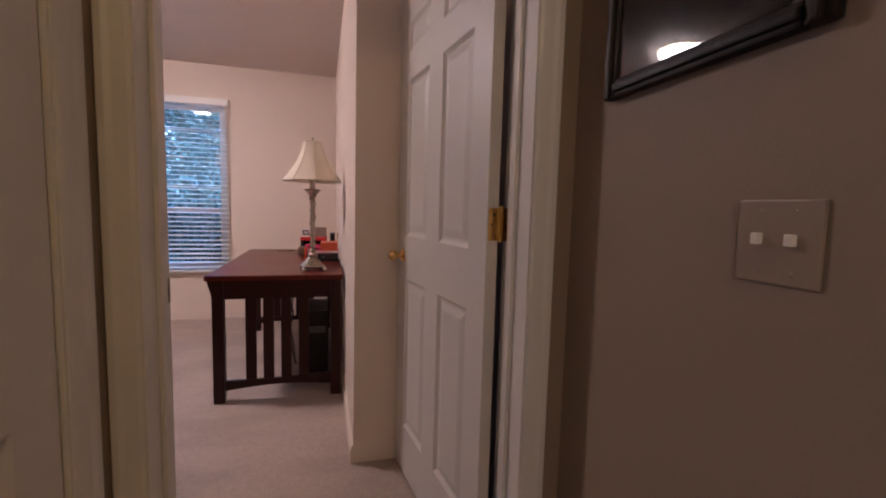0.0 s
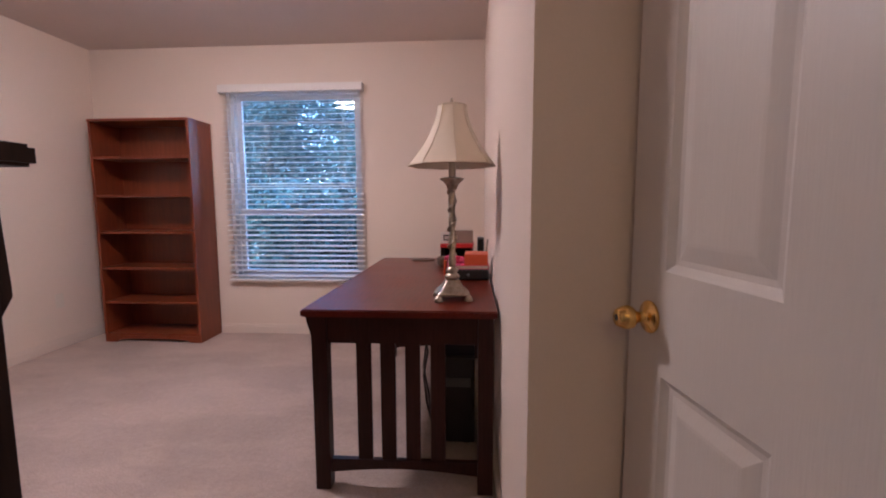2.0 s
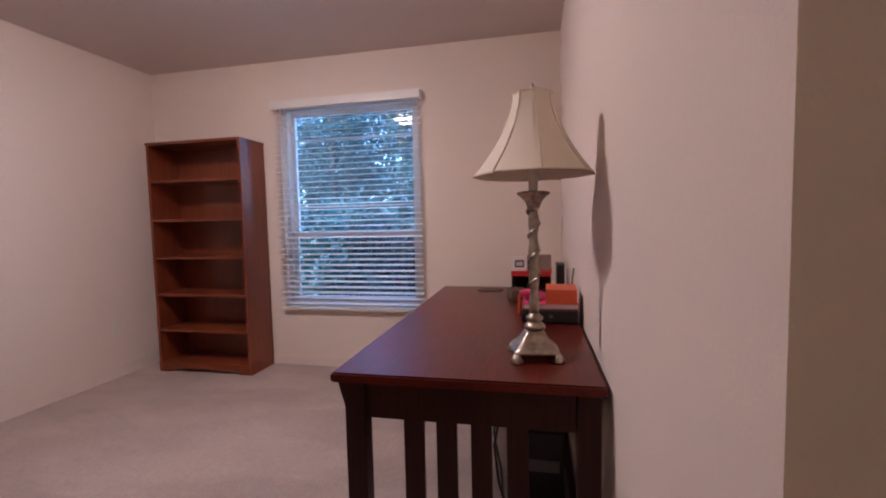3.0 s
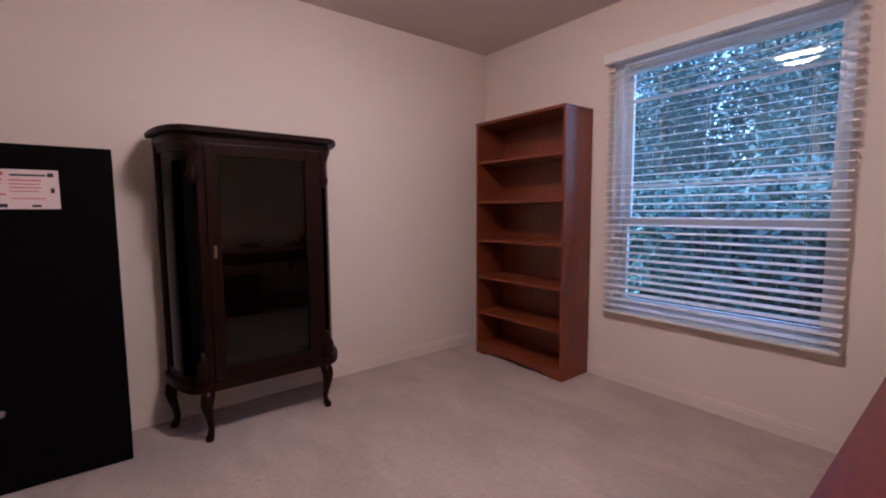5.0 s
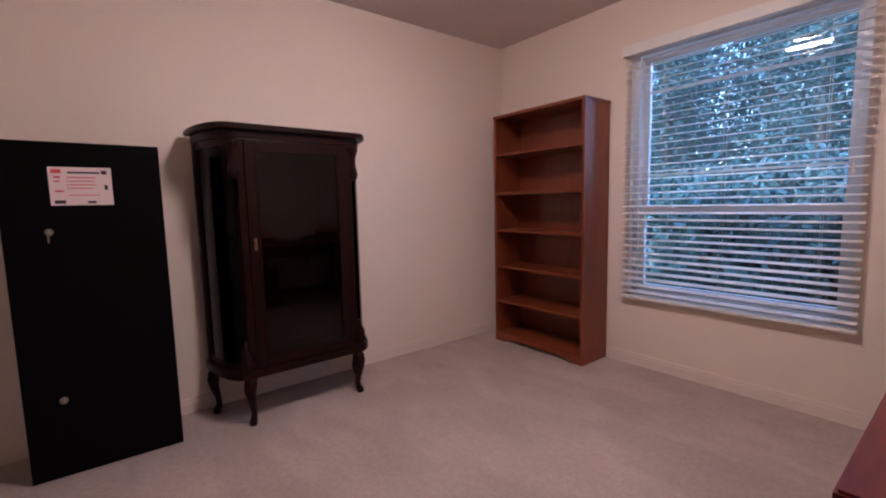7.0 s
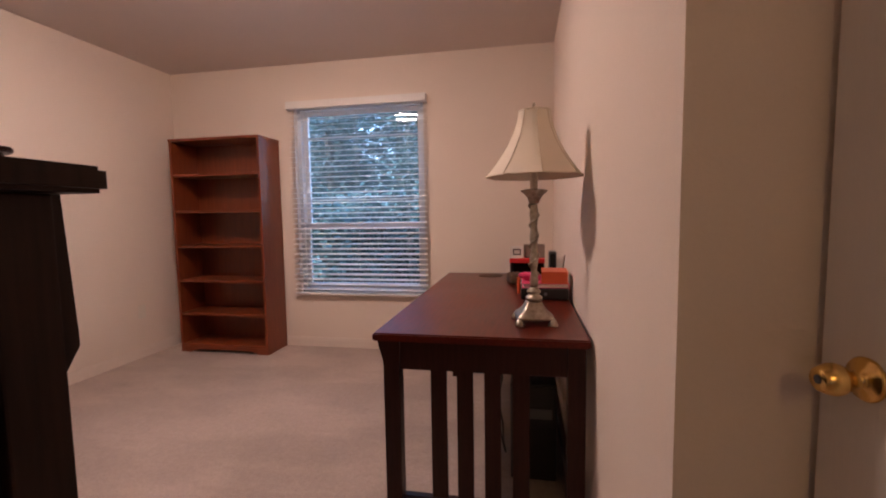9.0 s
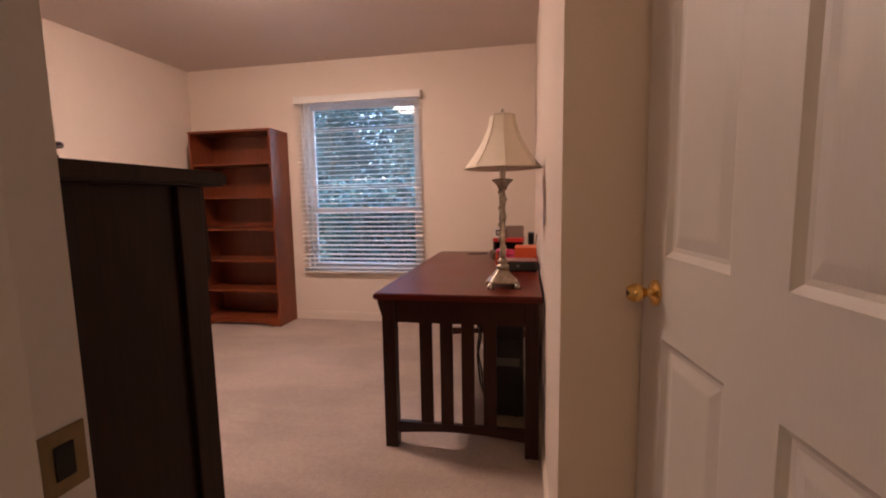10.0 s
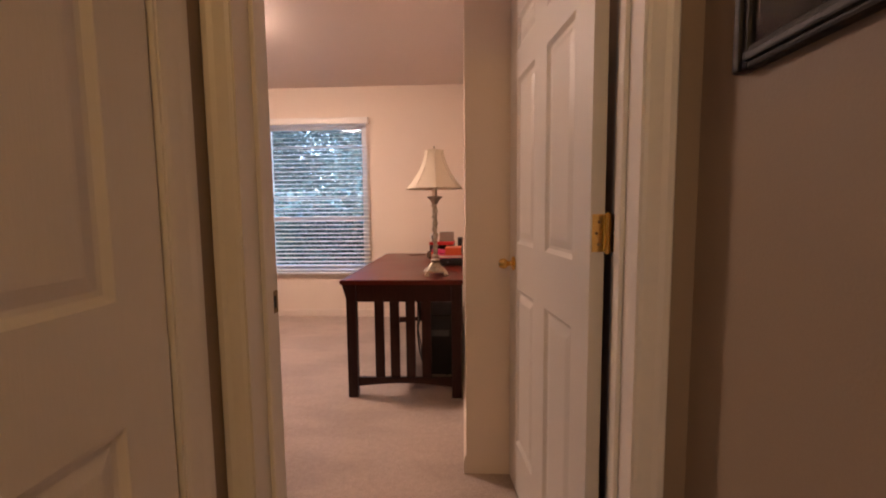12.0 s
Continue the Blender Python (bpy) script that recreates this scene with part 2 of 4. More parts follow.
def plate(bm, outline, axis, a, b):
    """A slab over an outline in the plane across the axis ('x': (y, z) pairs; 'y': (x, z) pairs)."""
    put = (lambda p, d: (d, p[0], p[1])) if axis == "x" else (lambda p, d: (p[0], d, p[1]))
    lo = [bm.verts.new(put(p, a)) for p in outline]
    hi = [bm.verts.new(put(p, b)) for p in outline]
    n = len(outline)
    fs = [bm.faces.new(lo), bm.faces.new(list(reversed(hi)))]
    for i in range(n):
        fs.append(bm.faces.new((lo[i], hi[i], hi[(i + 1) % n], lo[(i + 1) % n])))
    bmesh.ops.recalc_face_normals(bm, faces=fs)
    return bm


def tube(bm, path, radii, n=8):
    """A round limb along a path of points, a radius for each."""
    rings = []
    for i, p in enumerate(path):
        p = Vector(p)
        d = (Vector(path[min(i + 1, len(path) - 1)]) - Vector(path[max(i - 1, 0)])).normalized()
        u = d.orthogonal().normalized() if abs(d.z) < 0.9 else d.cross(Vector((0, 1, 0))).normalized()
        w = d.cross(u)
        rings.append([bm.verts.new(p + radii[i] * (math.cos(2 * math.pi * k / n) * u + math.sin(2 * math.pi * k / n) * w)) for k in range(n)])
    fs = []
    for p, q in zip(rings, rings[1:]):
        for k in range(n):
            fs.append(bm.faces.new((p[k], p[(k + 1) % n], q[(k + 1) % n], q[k])))
    fs += [bm.faces.new(list(reversed(rings[0]))), bm.faces.new(rings[-1])]
    bmesh.ops.recalc_face_normals(bm, faces=fs)
    return bm


def solid(name, bm, mat, smooth=False):
    me = bpy.data.meshes.new(name)
    bm.to_mesh(me)
    bm.free()
    me.materials.append(mat)
    if smooth:
        for p in me.polygons:
            p.use_smooth = True
    return new(name, me)


def part(name, bm, mat, parent, label="", smooth=False):
    ob = solid(name, bm, mat, smooth)
    ob.parent = parent
    return tagged(ob, label)


def thing(name, place, label, category, rz=0.0, group="", kind=""):
    ob = new(name)
    ob.empty_display_size = 0.1
    ob.matrix_world = pose(*place, 0, 0, rz)
    return tagged(ob, label, category, group, kind)


def setting(name, bm, mat, label, category, smooth=False):
    return tagged(solid(name, bm, mat, smooth), label, category, kind="structure")


# ---- the shell ----
setting("floor", boxes((WEST - 0.15, SOUTH - 0.1, -0.2, NICHE + 0.12, NORTH + 0.16, 0), (WEST - 0.15, SOUTH - 0.7, -0.2, HALL_L - 0.12, SOUTH - 0.1, 0), (HALL_L - 0.12, HALL_S - 0.12, -0.2, HALL_R + 0.12, SOUTH - 0.1, 0)),
        CARPET, "beige cut-pile carpet with vacuum marks", "carpet")
setting("ceiling", boxes((WEST - 0.15, HALL_S - 0.12, CEIL, NICHE + 0.12, NORTH + 0.16, CEIL + 0.15)), CEILING, "textured off-white painted ceiling", "ceiling")
N2 = NORTH + 0.16
setting("wall_north", boxes((WEST - 0.15, NORTH, 0, WX0, N2, CEIL), (WX1, NORTH, 0, NICHE + 0.12, N2, CEIL),
                            (WX0, NORTH, 0, WX1, N2, WZ0), (WX0, NORTH, WZ1, WX1, N2, CEIL)), WALL, "cream painted wall with a window opening", "wall")
setting("wall_west", boxes((WEST - 0.15, SOUTH - 0.7, 0, WEST, NORTH, CEIL)), WALL, "plain cream painted wall behind the cabinets", "wall")
setting("wall_east", boxes((EAST, POST_Y, 0, NICHE + 0.12, NORTH, CEIL)), WALL, "cream painted wall beside the desk, ending in a corner", "wall")
setting("wall_niche", boxes((NICHE, HALL_FACE, 0, NICHE + 0.12, POST_Y, CEIL)), WALL, "cream painted wall behind the open door", "wall")
CLO0, CLO1, CLOH = -1.97, -1.21, 2.03
setting("wall_south", boxes((WEST, HALL_FACE, 0, CLO0, SOUTH, CEIL), (CLO0, HALL_FACE, CLOH, CLO1, SOUTH, CEIL), (CLO1, HALL_FACE, 0, JAMB_L - 0.02, SOUTH, CEIL),
                            (JAMB_L - 0.02, HALL_FACE, DOOR_H + 0.02, JAMB_R + 0.02, SOUTH, CEIL), (JAMB_R + 0.02, HALL_FACE, 0, NICHE, SOUTH, CEIL)),
        WALL, "cream painted wall with the room doorway and a closet opening", "wall")
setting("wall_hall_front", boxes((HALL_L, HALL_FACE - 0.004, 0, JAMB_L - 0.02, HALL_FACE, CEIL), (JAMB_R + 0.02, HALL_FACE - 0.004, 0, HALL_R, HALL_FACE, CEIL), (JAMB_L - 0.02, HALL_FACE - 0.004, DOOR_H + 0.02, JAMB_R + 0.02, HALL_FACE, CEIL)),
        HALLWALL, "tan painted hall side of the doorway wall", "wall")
setting("wall_closet", boxes((WEST, SOUTH - 0.7, 0, HALL_L - 0.12, SOUTH - 0.58, CEIL)), WALL, "plain wall at the back of the closet", "wall")
HD0, HD1 = 0.53, 1.310
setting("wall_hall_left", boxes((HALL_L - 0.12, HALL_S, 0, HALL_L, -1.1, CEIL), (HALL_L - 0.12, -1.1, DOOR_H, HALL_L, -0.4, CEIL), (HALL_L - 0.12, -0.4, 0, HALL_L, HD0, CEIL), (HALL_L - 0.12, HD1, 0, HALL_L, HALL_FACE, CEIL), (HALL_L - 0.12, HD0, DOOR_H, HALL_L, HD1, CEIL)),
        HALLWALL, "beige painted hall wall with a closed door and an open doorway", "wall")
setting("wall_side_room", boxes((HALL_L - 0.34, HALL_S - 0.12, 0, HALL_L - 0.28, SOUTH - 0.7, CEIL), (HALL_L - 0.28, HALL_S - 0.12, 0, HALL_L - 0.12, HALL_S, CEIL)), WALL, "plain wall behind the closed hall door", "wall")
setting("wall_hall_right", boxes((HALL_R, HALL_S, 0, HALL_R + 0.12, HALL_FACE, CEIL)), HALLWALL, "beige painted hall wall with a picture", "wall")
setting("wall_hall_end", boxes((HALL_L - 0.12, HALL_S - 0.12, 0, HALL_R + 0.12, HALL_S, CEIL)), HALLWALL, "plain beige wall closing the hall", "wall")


def skirting(name, x0, y0, x1, y1, nx, ny):
    """A moulded board along a wall; (nx, ny) points into the room."""
    bm = bmesh.new()
    box(bm, x0, y0, 0.0, x1 + nx * 0.013, y1 + ny * 0.013, 0.062)
    box(bm, x0, y0, 0.062, x1 + nx * 0.009, y1 + ny * 0.009, 0.078)
    box(bm, x0, y0, 0.078, x1 + nx * 0.005, y1 + ny * 0.005, 0.085)
    return setting(name, bm, BASEPAINT, "cream painted baseboard along the wall", "baseboard")


skirting("baseboard", WEST, NORTH, EAST, NORTH, 0, -1)
skirting("baseboard", WEST, SOUTH + 0.014, WEST, NORTH - 0.014, 1, 0)
skirting("baseboard", EAST, POST_Y, EAST, NORTH - 0.014, -1, 0)
skirting("baseboard", CLO1 + 0.07, SOUTH, JAMB_L - 0.085, SOUTH, 0, 1)
skirting("baseboard", HALL_R, HALL_S, HALL_R, HALL_FACE - 0.02, -1, 0)


def casing_profile(bm, a0, a1, flat, out, z0, z1, axis, inner):
    """An upright moulded casing strip from a0 to a1, rising by out from the plane flat; inner tells the thin edge ('lo' or 'hi')."""
    steps = [(0.0, 0.45), (0.12, 0.62), (0.30, 0.70), (0.55, 0.80), (0.75, 1.0), (0.95, 1.0), (1.0, 0.85)]
    if inner == "hi":
        steps = [(1 - s, d) for s, d in reversed(steps)]
    line = [(a0, flat)] + [(a0 + s * (a1 - a0), flat + d * out) for s, d in steps] + [(a1, flat)]
    prism(bm, line if axis == "x" else [(f, a) for a, f in line], z0, z1)


# casings and jambs of the room doorway
bm = boxes((JAMB_L - 0.02, HALL_FACE - 0.006, 0, JAMB_L, SOUTH + 0.006, DOOR_H + 0.02), (JAMB_R, HALL_FACE - 0.006, 0, JAMB_R + 0.02, SOUTH + 0.006, DOOR_H + 0.02),
           (JAMB_L, HALL_FACE - 0.006, DOOR_H, JAMB_R, SOUTH + 0.006, DOOR_H + 0.02))
doorway = setting("door_frame", bm, TRIM, "white painted doorway with moulded casings", "door frame")
for a0, a1, flat, out, inner in ((HALL_L + 0.001, JAMB_L - 0.006, HALL_FACE, -0.017, "hi"), (JAMB_R + 0.006, JAMB_R + 0.066, HALL_FACE, -0.017, "lo"),
                                 (JAMB_L - 0.066, JAMB_L - 0.006, SOUTH, 0.017, "hi"), (JAMB_R + 0.006, JAMB_R + 0.066, SOUTH, 0.017, "lo")):
    bm = bmesh.new()
    casing_profile(bm, a0, a1, flat, out, 0, DOOR_H + 0.006, "x", inner)
    part("casing", bm, TRIM, doorway)
for flat, out in ((HALL_FACE, -0.017), (SOUTH, 0.017)):
    part("head_casing", boxes((HALL_L + 0.001 if out < 0 else JAMB_L - 0.066, flat, DOOR_H + 0.007, JAMB_R + 0.066, flat + out, DOOR_H + 0.066), bevel=0.003), TRIM, doorway)
for x0, x1 in ((JAMB_L, JAMB_L + 0.011), (JAMB_R - 0.011, JAMB_R)):
    part("door_stop", boxes((x0, SOUTH - 0.078, 0, x1, SOUTH - 0.042, DOOR_H), bevel=0.002), TRIM, doorway)
bm = boxes((JAMB_L, SOUTH - 0.036, 0.947, JAMB_L + 0.002, SOUTH + 0.001, 1.003))
strike = part("strike_plate", bm, TARNISH, doorway, "brass strike plate")
part("latch_hole", boxes((JAMB_L + 0.002, SOUTH - 0.026, 0.960, JAMB_L + 0.0035, SOUTH - 0.010, 0.990), bevel=0.0005), DARKGAP, strike)


# ---- panelled doors ----
def panel_mesh(w, h, t):
    """A raised panel filling a w x h opening, moulded on both faces of a leaf t thick (x along the width, y through it)."""
    bm = bmesh.new()
    for s in (-1, 1):
        rings = []
        for inset, depth in ((0.0, 0.0), (0.004, 0.003), (0.013, 0.009), (0.022, 0.010), (0.046, 0.0035), (0.052, 0.003)):
            d = s * (t / 2 - depth)
            rings.append([bm.verts.new(p) for p in ((inset, d, inset), (w - inset, d, inset), (w - inset, d, h - inset), (inset, d, h - inset))])
        for p, q in zip(rings, rings[1:]):
            for k in range(4):
                bm.faces.new((p[k], p[(k + 1) % 4], q[(k + 1) % 4], q[k]))
        bm.faces.new(rings[-1])
    bmesh.ops.recalc_face_normals(bm, faces=bm.faces[:])
    return bm


def panel_door(root, w, h, columns, t=0.035, stile=0.108, mullion=0.095, rows=((0.225, 0.862), (1.062, 1.62), (1.735, 1.92))):
    """Stiles, rails and raised panels; the leaf runs from x = 0 to w, centred on y = 0."""
    cw = (w - 2 * stile - (columns - 1) * mullion) / columns
    xs = [stile + i * (cw + mullion) for i in range(columns)]
    parts = [(0, -t / 2, 0.012, stile, t / 2, h), (w - stile, -t / 2, 0.012, w, t / 2, h)]
    for x in xs[:-1]:
        parts.append((x + cw, -t / 2, 0.012, x + cw + mullion, t / 2, h))
    for x in xs:
        zs = [0.012] + [z for r in rows for z in r] + [h]
        for z0, z1 in zip(zs[::2], zs[1::2]):
            parts.append((x, -t / 2, z0, x + cw, t / 2, z1))
    part("leaf_frame", boxes(*parts), DOORPAINT, root)
    for x in xs:
        for z0, z1 in rows:
            p = part("panel", panel_mesh(cw, z1 - z0, t), DOORPAINT, root)
            p.location = (x, 0, z0)


KNOB = [(0.0, 0.0), (0.031, 0.0), (0.032, 0.004), (0.029, 0.008), (0.016, 0.011), (0.011, 0.016), (0.0105, 0.026), (0.014, 0.031), (0.0215, 0.038),
        (0.0235, 0.046), (0.0225, 0.054), (0.019, 0.062), (0.0165, 0.067), (0.0155, 0.068), (0.0, 0.0675)]


def door_knob(root, x, side, t=0.035, z=0.985, s=1.0, mat=None):
    bm = bmesh.new()
    m = pose(x, side * t / 2, z, -90 * side, 0, 0) @ Matrix.Scale(s, 4)
    lathe(bm, [(max(r, 0.0004), h) for r, h in KNOB], 28, m)
    k = part("knob", bm, mat or BRASS, root, "polished brass door knob", smooth=True)
    return k


# the room door, standing open against the wall end
HX, HY = 1.620, 1.605
swing = math.degrees(math.atan2(2.355 - HY, 1.524 - HX))
room_door = thing("door_1", (HX + 0.0175 * math.sin(radians(swing)), HY - 0.0175 * math.cos(radians(swing)), 0), "white six-panel door standing open, with brass hardware", "door", swing, kind="structure")
panel_door(room_door, 0.815, 2.035, 2, stile=0.112, mullion=0.128, rows=((0.225, 0.88), (1.062, 1.70), (1.81, 1.93)))
kn = door_knob(room_door, 0.742, 1, z=0.975, s=0.92)
door_knob(room_door, 0.742, -1, z=0.975)
part("keyhole", lathe(bmesh.new(), [(0.0062, 0), (0.006, 0.0008)], 16, pose(0.742, 0.0175 + 0.0623, 0.975, -90, 0, 0)), DARKGAP, kn)
part("latch_plate", boxes((0.815, -0.0125, 0.947, 0.8165, 0.0125, 1.003)), BRASS, room_door, "brass latch plate on the door edge")
for z in (0.22, 1.094, 1.80):
    bm = boxes((-0.0022, -0.0175, z, 0.0, 0.0135, z + 0.09))
    for k in range(5):
        lathe(bm, [(0.0066, z + k * 0.018 + 0.0008), (0.0066, z + (k + 1) * 0.018 - 0.0008)], 14, pose(-0.006, -0.0235, 0))
    lathe(bm, [(0.003, z - 0.006), (0.0066, z - 0.003), (0.0066, z + 0.093), (0.003, z + 0.096)], 12, pose(-0.006, -0.0235, 0))
    box(bm, -0.005, -0.0235, z, -0.003, -0.0170, z + 0.09)
    h = part("hinge", bm, BRASS, room_door, "brass butt hinge")
    bm = bmesh.new()
    for k in range(3):
        lathe(bm, [(0.0042, 0), (0.0036, 0.0009)], 10, pose(-0.0022, -0.003 + 0.006 * (k % 2), z + 0.018 + 0.027 * k, 0, -90, 0))
    part("screw", bm, TARNISH, h)
    jl = part("jamb_hinge", boxes((JAMB_R - 0.0022, SOUTH - 0.034, z, JAMB_R, SOUTH + 0.0, z + 0.09)), BRASS, doorway, "brass hinge leaf on the jamb")
    bm = bmesh.new()
    for k in range(3):
        lathe(bm, [(0.0042, 0), (0.0036, 0.0009)], 10, pose(JAMB_R - 0.0022, SOUTH - 0.020 + 0.006 * (k % 2), z + 0.018 + 0.027 * k, 0, -90, 0))
    part("screw", bm, TARNISH, jl)

# the closed hall door in the side wall
hall_door = thing("door_2", (HALL_L - 0.021, HD0 + 0.003, 0), "white panelled door, closed, beside the doorway", "door", 90, kind="structure")
panel_door(hall_door, HD1 - HD0 - 0.013, 2.035, 2)
hall_frame = setting("door_frame", boxes((HALL_L - 0.12, HD0 - 0.012, 0, HALL_L + 0.004, HD0, DOOR_H), (HALL_L - 0.12, HD1 - 0.003, 0, HALL_L + 0.004, HD1 + 0.01, DOOR_H)), TRIM,
                     "white painted casing of the closed hall door", "door frame")
for a0, a1, inner in ((HD1 + 0.003, HD1 + 0.078, "lo"), (HD0 - 0.062, HD0 - 0.004, "hi")):
    bm = bmesh.new()
    casing_profile(bm, a0, a1, HALL_L, 0.016, 0, DOOR_H, "y", inner)
    part("casing", bm, TRIM, hall_frame)
part("head_casing", boxes((HALL_L, HD0 - 0.062, DOOR_H + 0.001, HALL_L + 0.016, HD1 + 0.078, DOOR_H + 0.06), bevel=0.003), TRIM, hall_frame)

# the closet's folding door in the south wall
closet = thing("door_3", (0, 0, 0), "white folding closet door, closed, with a small brass knob", "closet door", kind="structure")
for i in range(2):
    leaf = thing("leaf", (CLO0 + 0.006 + i * 0.375, SOUTH - 0.018, 0), "", "")
    leaf.parent = closet
    panel_door(leaf, 0.372, 2.01, 1, t=0.032, stile=0.07)
    if i == 0:
        door_knob(leaf, 0.335, 1, 0.032, 0.95, 0.62)
closet_frame = setting("door_frame", boxes((CLO0 - 0.012, HALL_FACE, 0, CLO0, SOUTH + 0.004, CLOH), (CLO1, HALL_FACE, 0, CLO1 + 0.012, SOUTH + 0.004, CLOH), (CLO0, HALL_FACE, CLOH - 0.012, CLO1, SOUTH + 0.004, CLOH)),
                       TRIM, "white painted casing round the closet door", "door frame")
for a0, a1, inner in ((CLO0 - 0.072, CLO0 - 0.006, "hi"), (CLO1 + 0.006, CLO1 + 0.07, "lo")):
    bm = bmesh.new()
    casing_profile(bm, a0, a1, SOUTH, 0.017, 0, CLOH, "x", inner)
    part("casing", bm, TRIM, closet_frame)
part("head_casing", boxes((CLO0 - 0.07, SOUTH, CLOH + 0.001, CLO1 + 0.07, SOUTH + 0.017, CLOH + 0.06), bevel=0.003), TRIM, closet_frame)

# ---- window and blind ----
GY = NORTH + 0.085
bm = boxes((WX0, NORTH + 0.05, WZ0, WX0 + 0.035, N2, WZ1), (WX1 - 0.035, NORTH + 0.05, WZ0, WX1, N2, WZ1),
           (WX0 + 0.035, NORTH + 0.05, WZ1 - 0.045, WX1 - 0.035, N2, WZ1), (WX0 + 0.035, NORTH + 0.05, WZ0, WX1 - 0.035, N2, WZ0 + 0.04))
window = setting("window_1", bm, VINYL, "white double-hung window looking onto trees", "window")
A0, A1, MID = WX0 + 0.036, WX1 - 0.036, 1.11
for name, z0, z1, y0 in (("upper_sash", MID - 0.02, WZ1 - 0.046, GY + 0.02), ("lower_sash", WZ0 + 0.041, MID + 0.02, GY - 0.012)):
    sash = part(name, boxes((A0, y0, z0, A0 + 0.038, y0 + 0.03, z1), (A1 - 0.038, y0, z0, A1, y0 + 0.03, z1),
                            (A0 + 0.038, y0, z0, A1 - 0.038, y0 + 0.03, z0 + 0.042), (A0 + 0.038, y0, z1 - 0.042, A1 - 0.038, y0 + 0.03, z1)), VINYL, window)
    glass = part("pane", boxes((A0 + 0.038, y0 + 0.012, z0 + 0.042, A1 - 0.038, y0 + 0.016, z1 - 0.042)), PANE, sash)
    glass.visible_shadow = False
    if name == "upper_sash":
        for z in (1.335, 1.90):
            part("glazing_bar", boxes((A0 + 0.038, y0 + 0.004, z, A1 - 0.038, y0 + 0.0115, z + 0.014)), VINYL, sash)
lock = part("sash_lock", boxes((-0.38, GY - 0.012, MID + 0.02, -0.32, GY + 0.016, MID + 0.032), bevel=0.003), BRASS, window, "small brass sash lock")

blind = thing("window_blind", (0, NORTH, 0), "off-white two-inch slatted blind, lowered with slats open", "blind")
BX0, BX1, PITCH = -0.955, 0.280, 0.0455
part("valance", boxes((BX0 - 0.012, -0.078, 2.135, BX1 + 0.012, -0.066, 2.20), (BX0 - 0.012, -0.066, 2.135, BX0 - 0.002, -0.002, 2.20), (BX1 + 0.002, -0.066, 2.135, BX1 + 0.012, -0.002, 2.20), bevel=0.002), SLAT, blind)
part("head_rail", boxes((BX0, -0.062, 2.145, BX1, -0.006, 2.19), bevel=0.002), SLAT, blind)
part("bottom_rail", boxes((BX0, -0.058, 0.490, BX1, -0.008, 0.508), bevel=0.004), SLAT, blind)
sm = bmesh.new()
prof = [(-0.025, 0.0), (-0.012, 0.0011), (0.0, 0.0015), (0.012, 0.0011), (0.025, 0.0)]
tops = [[sm.verts.new((x, y, z + 0.0008)) for y, z in prof] for x in (BX0, BX1)]
lows = [[sm.verts.new((x, y, z - 0.0008)) for y, z in prof] for x in (BX0, BX1)]
for k in range(4):
    sm.faces.new((tops[0][k], tops[1][k], tops[1][k + 1], tops[0][k + 1]))
    sm.faces.new((lows[0][k + 1], lows[1][k + 1], lows[1][k], lows[0][k]))
for k in (0, 4):
    sm.faces.new((tops[0][k], lows[0][k], lows[1][k], tops[1][k]))
for e in (0, 1):
    sm.faces.new(tops[e] + list(reversed(lows[e])))
bmesh.ops.recalc_face_normals(sm, faces=sm.faces[:])
first = part("slat", sm, SLAT, blind)
first.location = (0, -0.033, 0.540)
rng = random.Random(5)
z = 0.540 + PITCH
while z < 2.12:
    s = new("slat", first.data)
    s.parent = blind
    s.location = (rng.uniform(-0.002, 0.002), -0.033, z + rng.uniform(-0.0012, 0.0012))
    s.rotation_euler = (radians(11 + rng.uniform(-2, 2)), 0, 0)
    z += PITCH
first.rotation_euler = (radians(11), 0, 0)
for x in (BX0 + 0.16, (BX0 + BX1) / 2, BX1 - 0.16):
    bm = bmesh.new()
    for y in (-0.0595, -0.0065):
        tube(bm, [(x, y, 0.5), (x, y, 1.3), (x, y, 2.15)], [0.0009] * 3, 5)
    part("ladder_cord", bm, CORD, blind)
bm = bmesh.new()
tube(bm, [(BX1 - 0.05, -0.082, 2.13), (BX1 - 0.049, -0.083, 1.7), (BX1 - 0.05, -0.082, 1.32)], [0.0012] * 3, 6)
lathe(bm, [(0.003, 1.29), (0.007, 1.285), (0.005, 1.32), (0.002, 1.325)], 12, pose(BX1 - 0.05, -0.082, 0))
part("pull_cord", bm, CORD, blind)

# ---- bookcase in the corner ----
shelf = thing("bookcase", (-1.945, 5.325, 0), "empty red-brown wooden bookcase with five shelves", "bookcase")
SW, SD, SH = 0.862, 0.305, 1.882
for x0 in (0, SW - 0.022):
    part("side_panel", boxes((x0, -SD, 0, x0 + 0.022, 0, SH - 0.022), bevel=0.0015), SHELF, shelf)
part("top_panel", boxes((-0.004, -SD - 0.006, SH - 0.022, SW + 0.004, 0, SH), bevel=0.003), SHELF, shelf)
part("back_panel", boxes((0.022, -0.008, 0.02, SW - 0.022, -0.002, SH - 0.022)), SHELF, shelf)
for z in (0.075, 0.355, 0.650, 0.955, 1.262, 1.578):
    part("shelf_board", boxes((0.0225, -SD + 0.006, z - 0.02, SW - 0.0225, -0.0085, z), bevel=0.0015), SHELF, shelf)
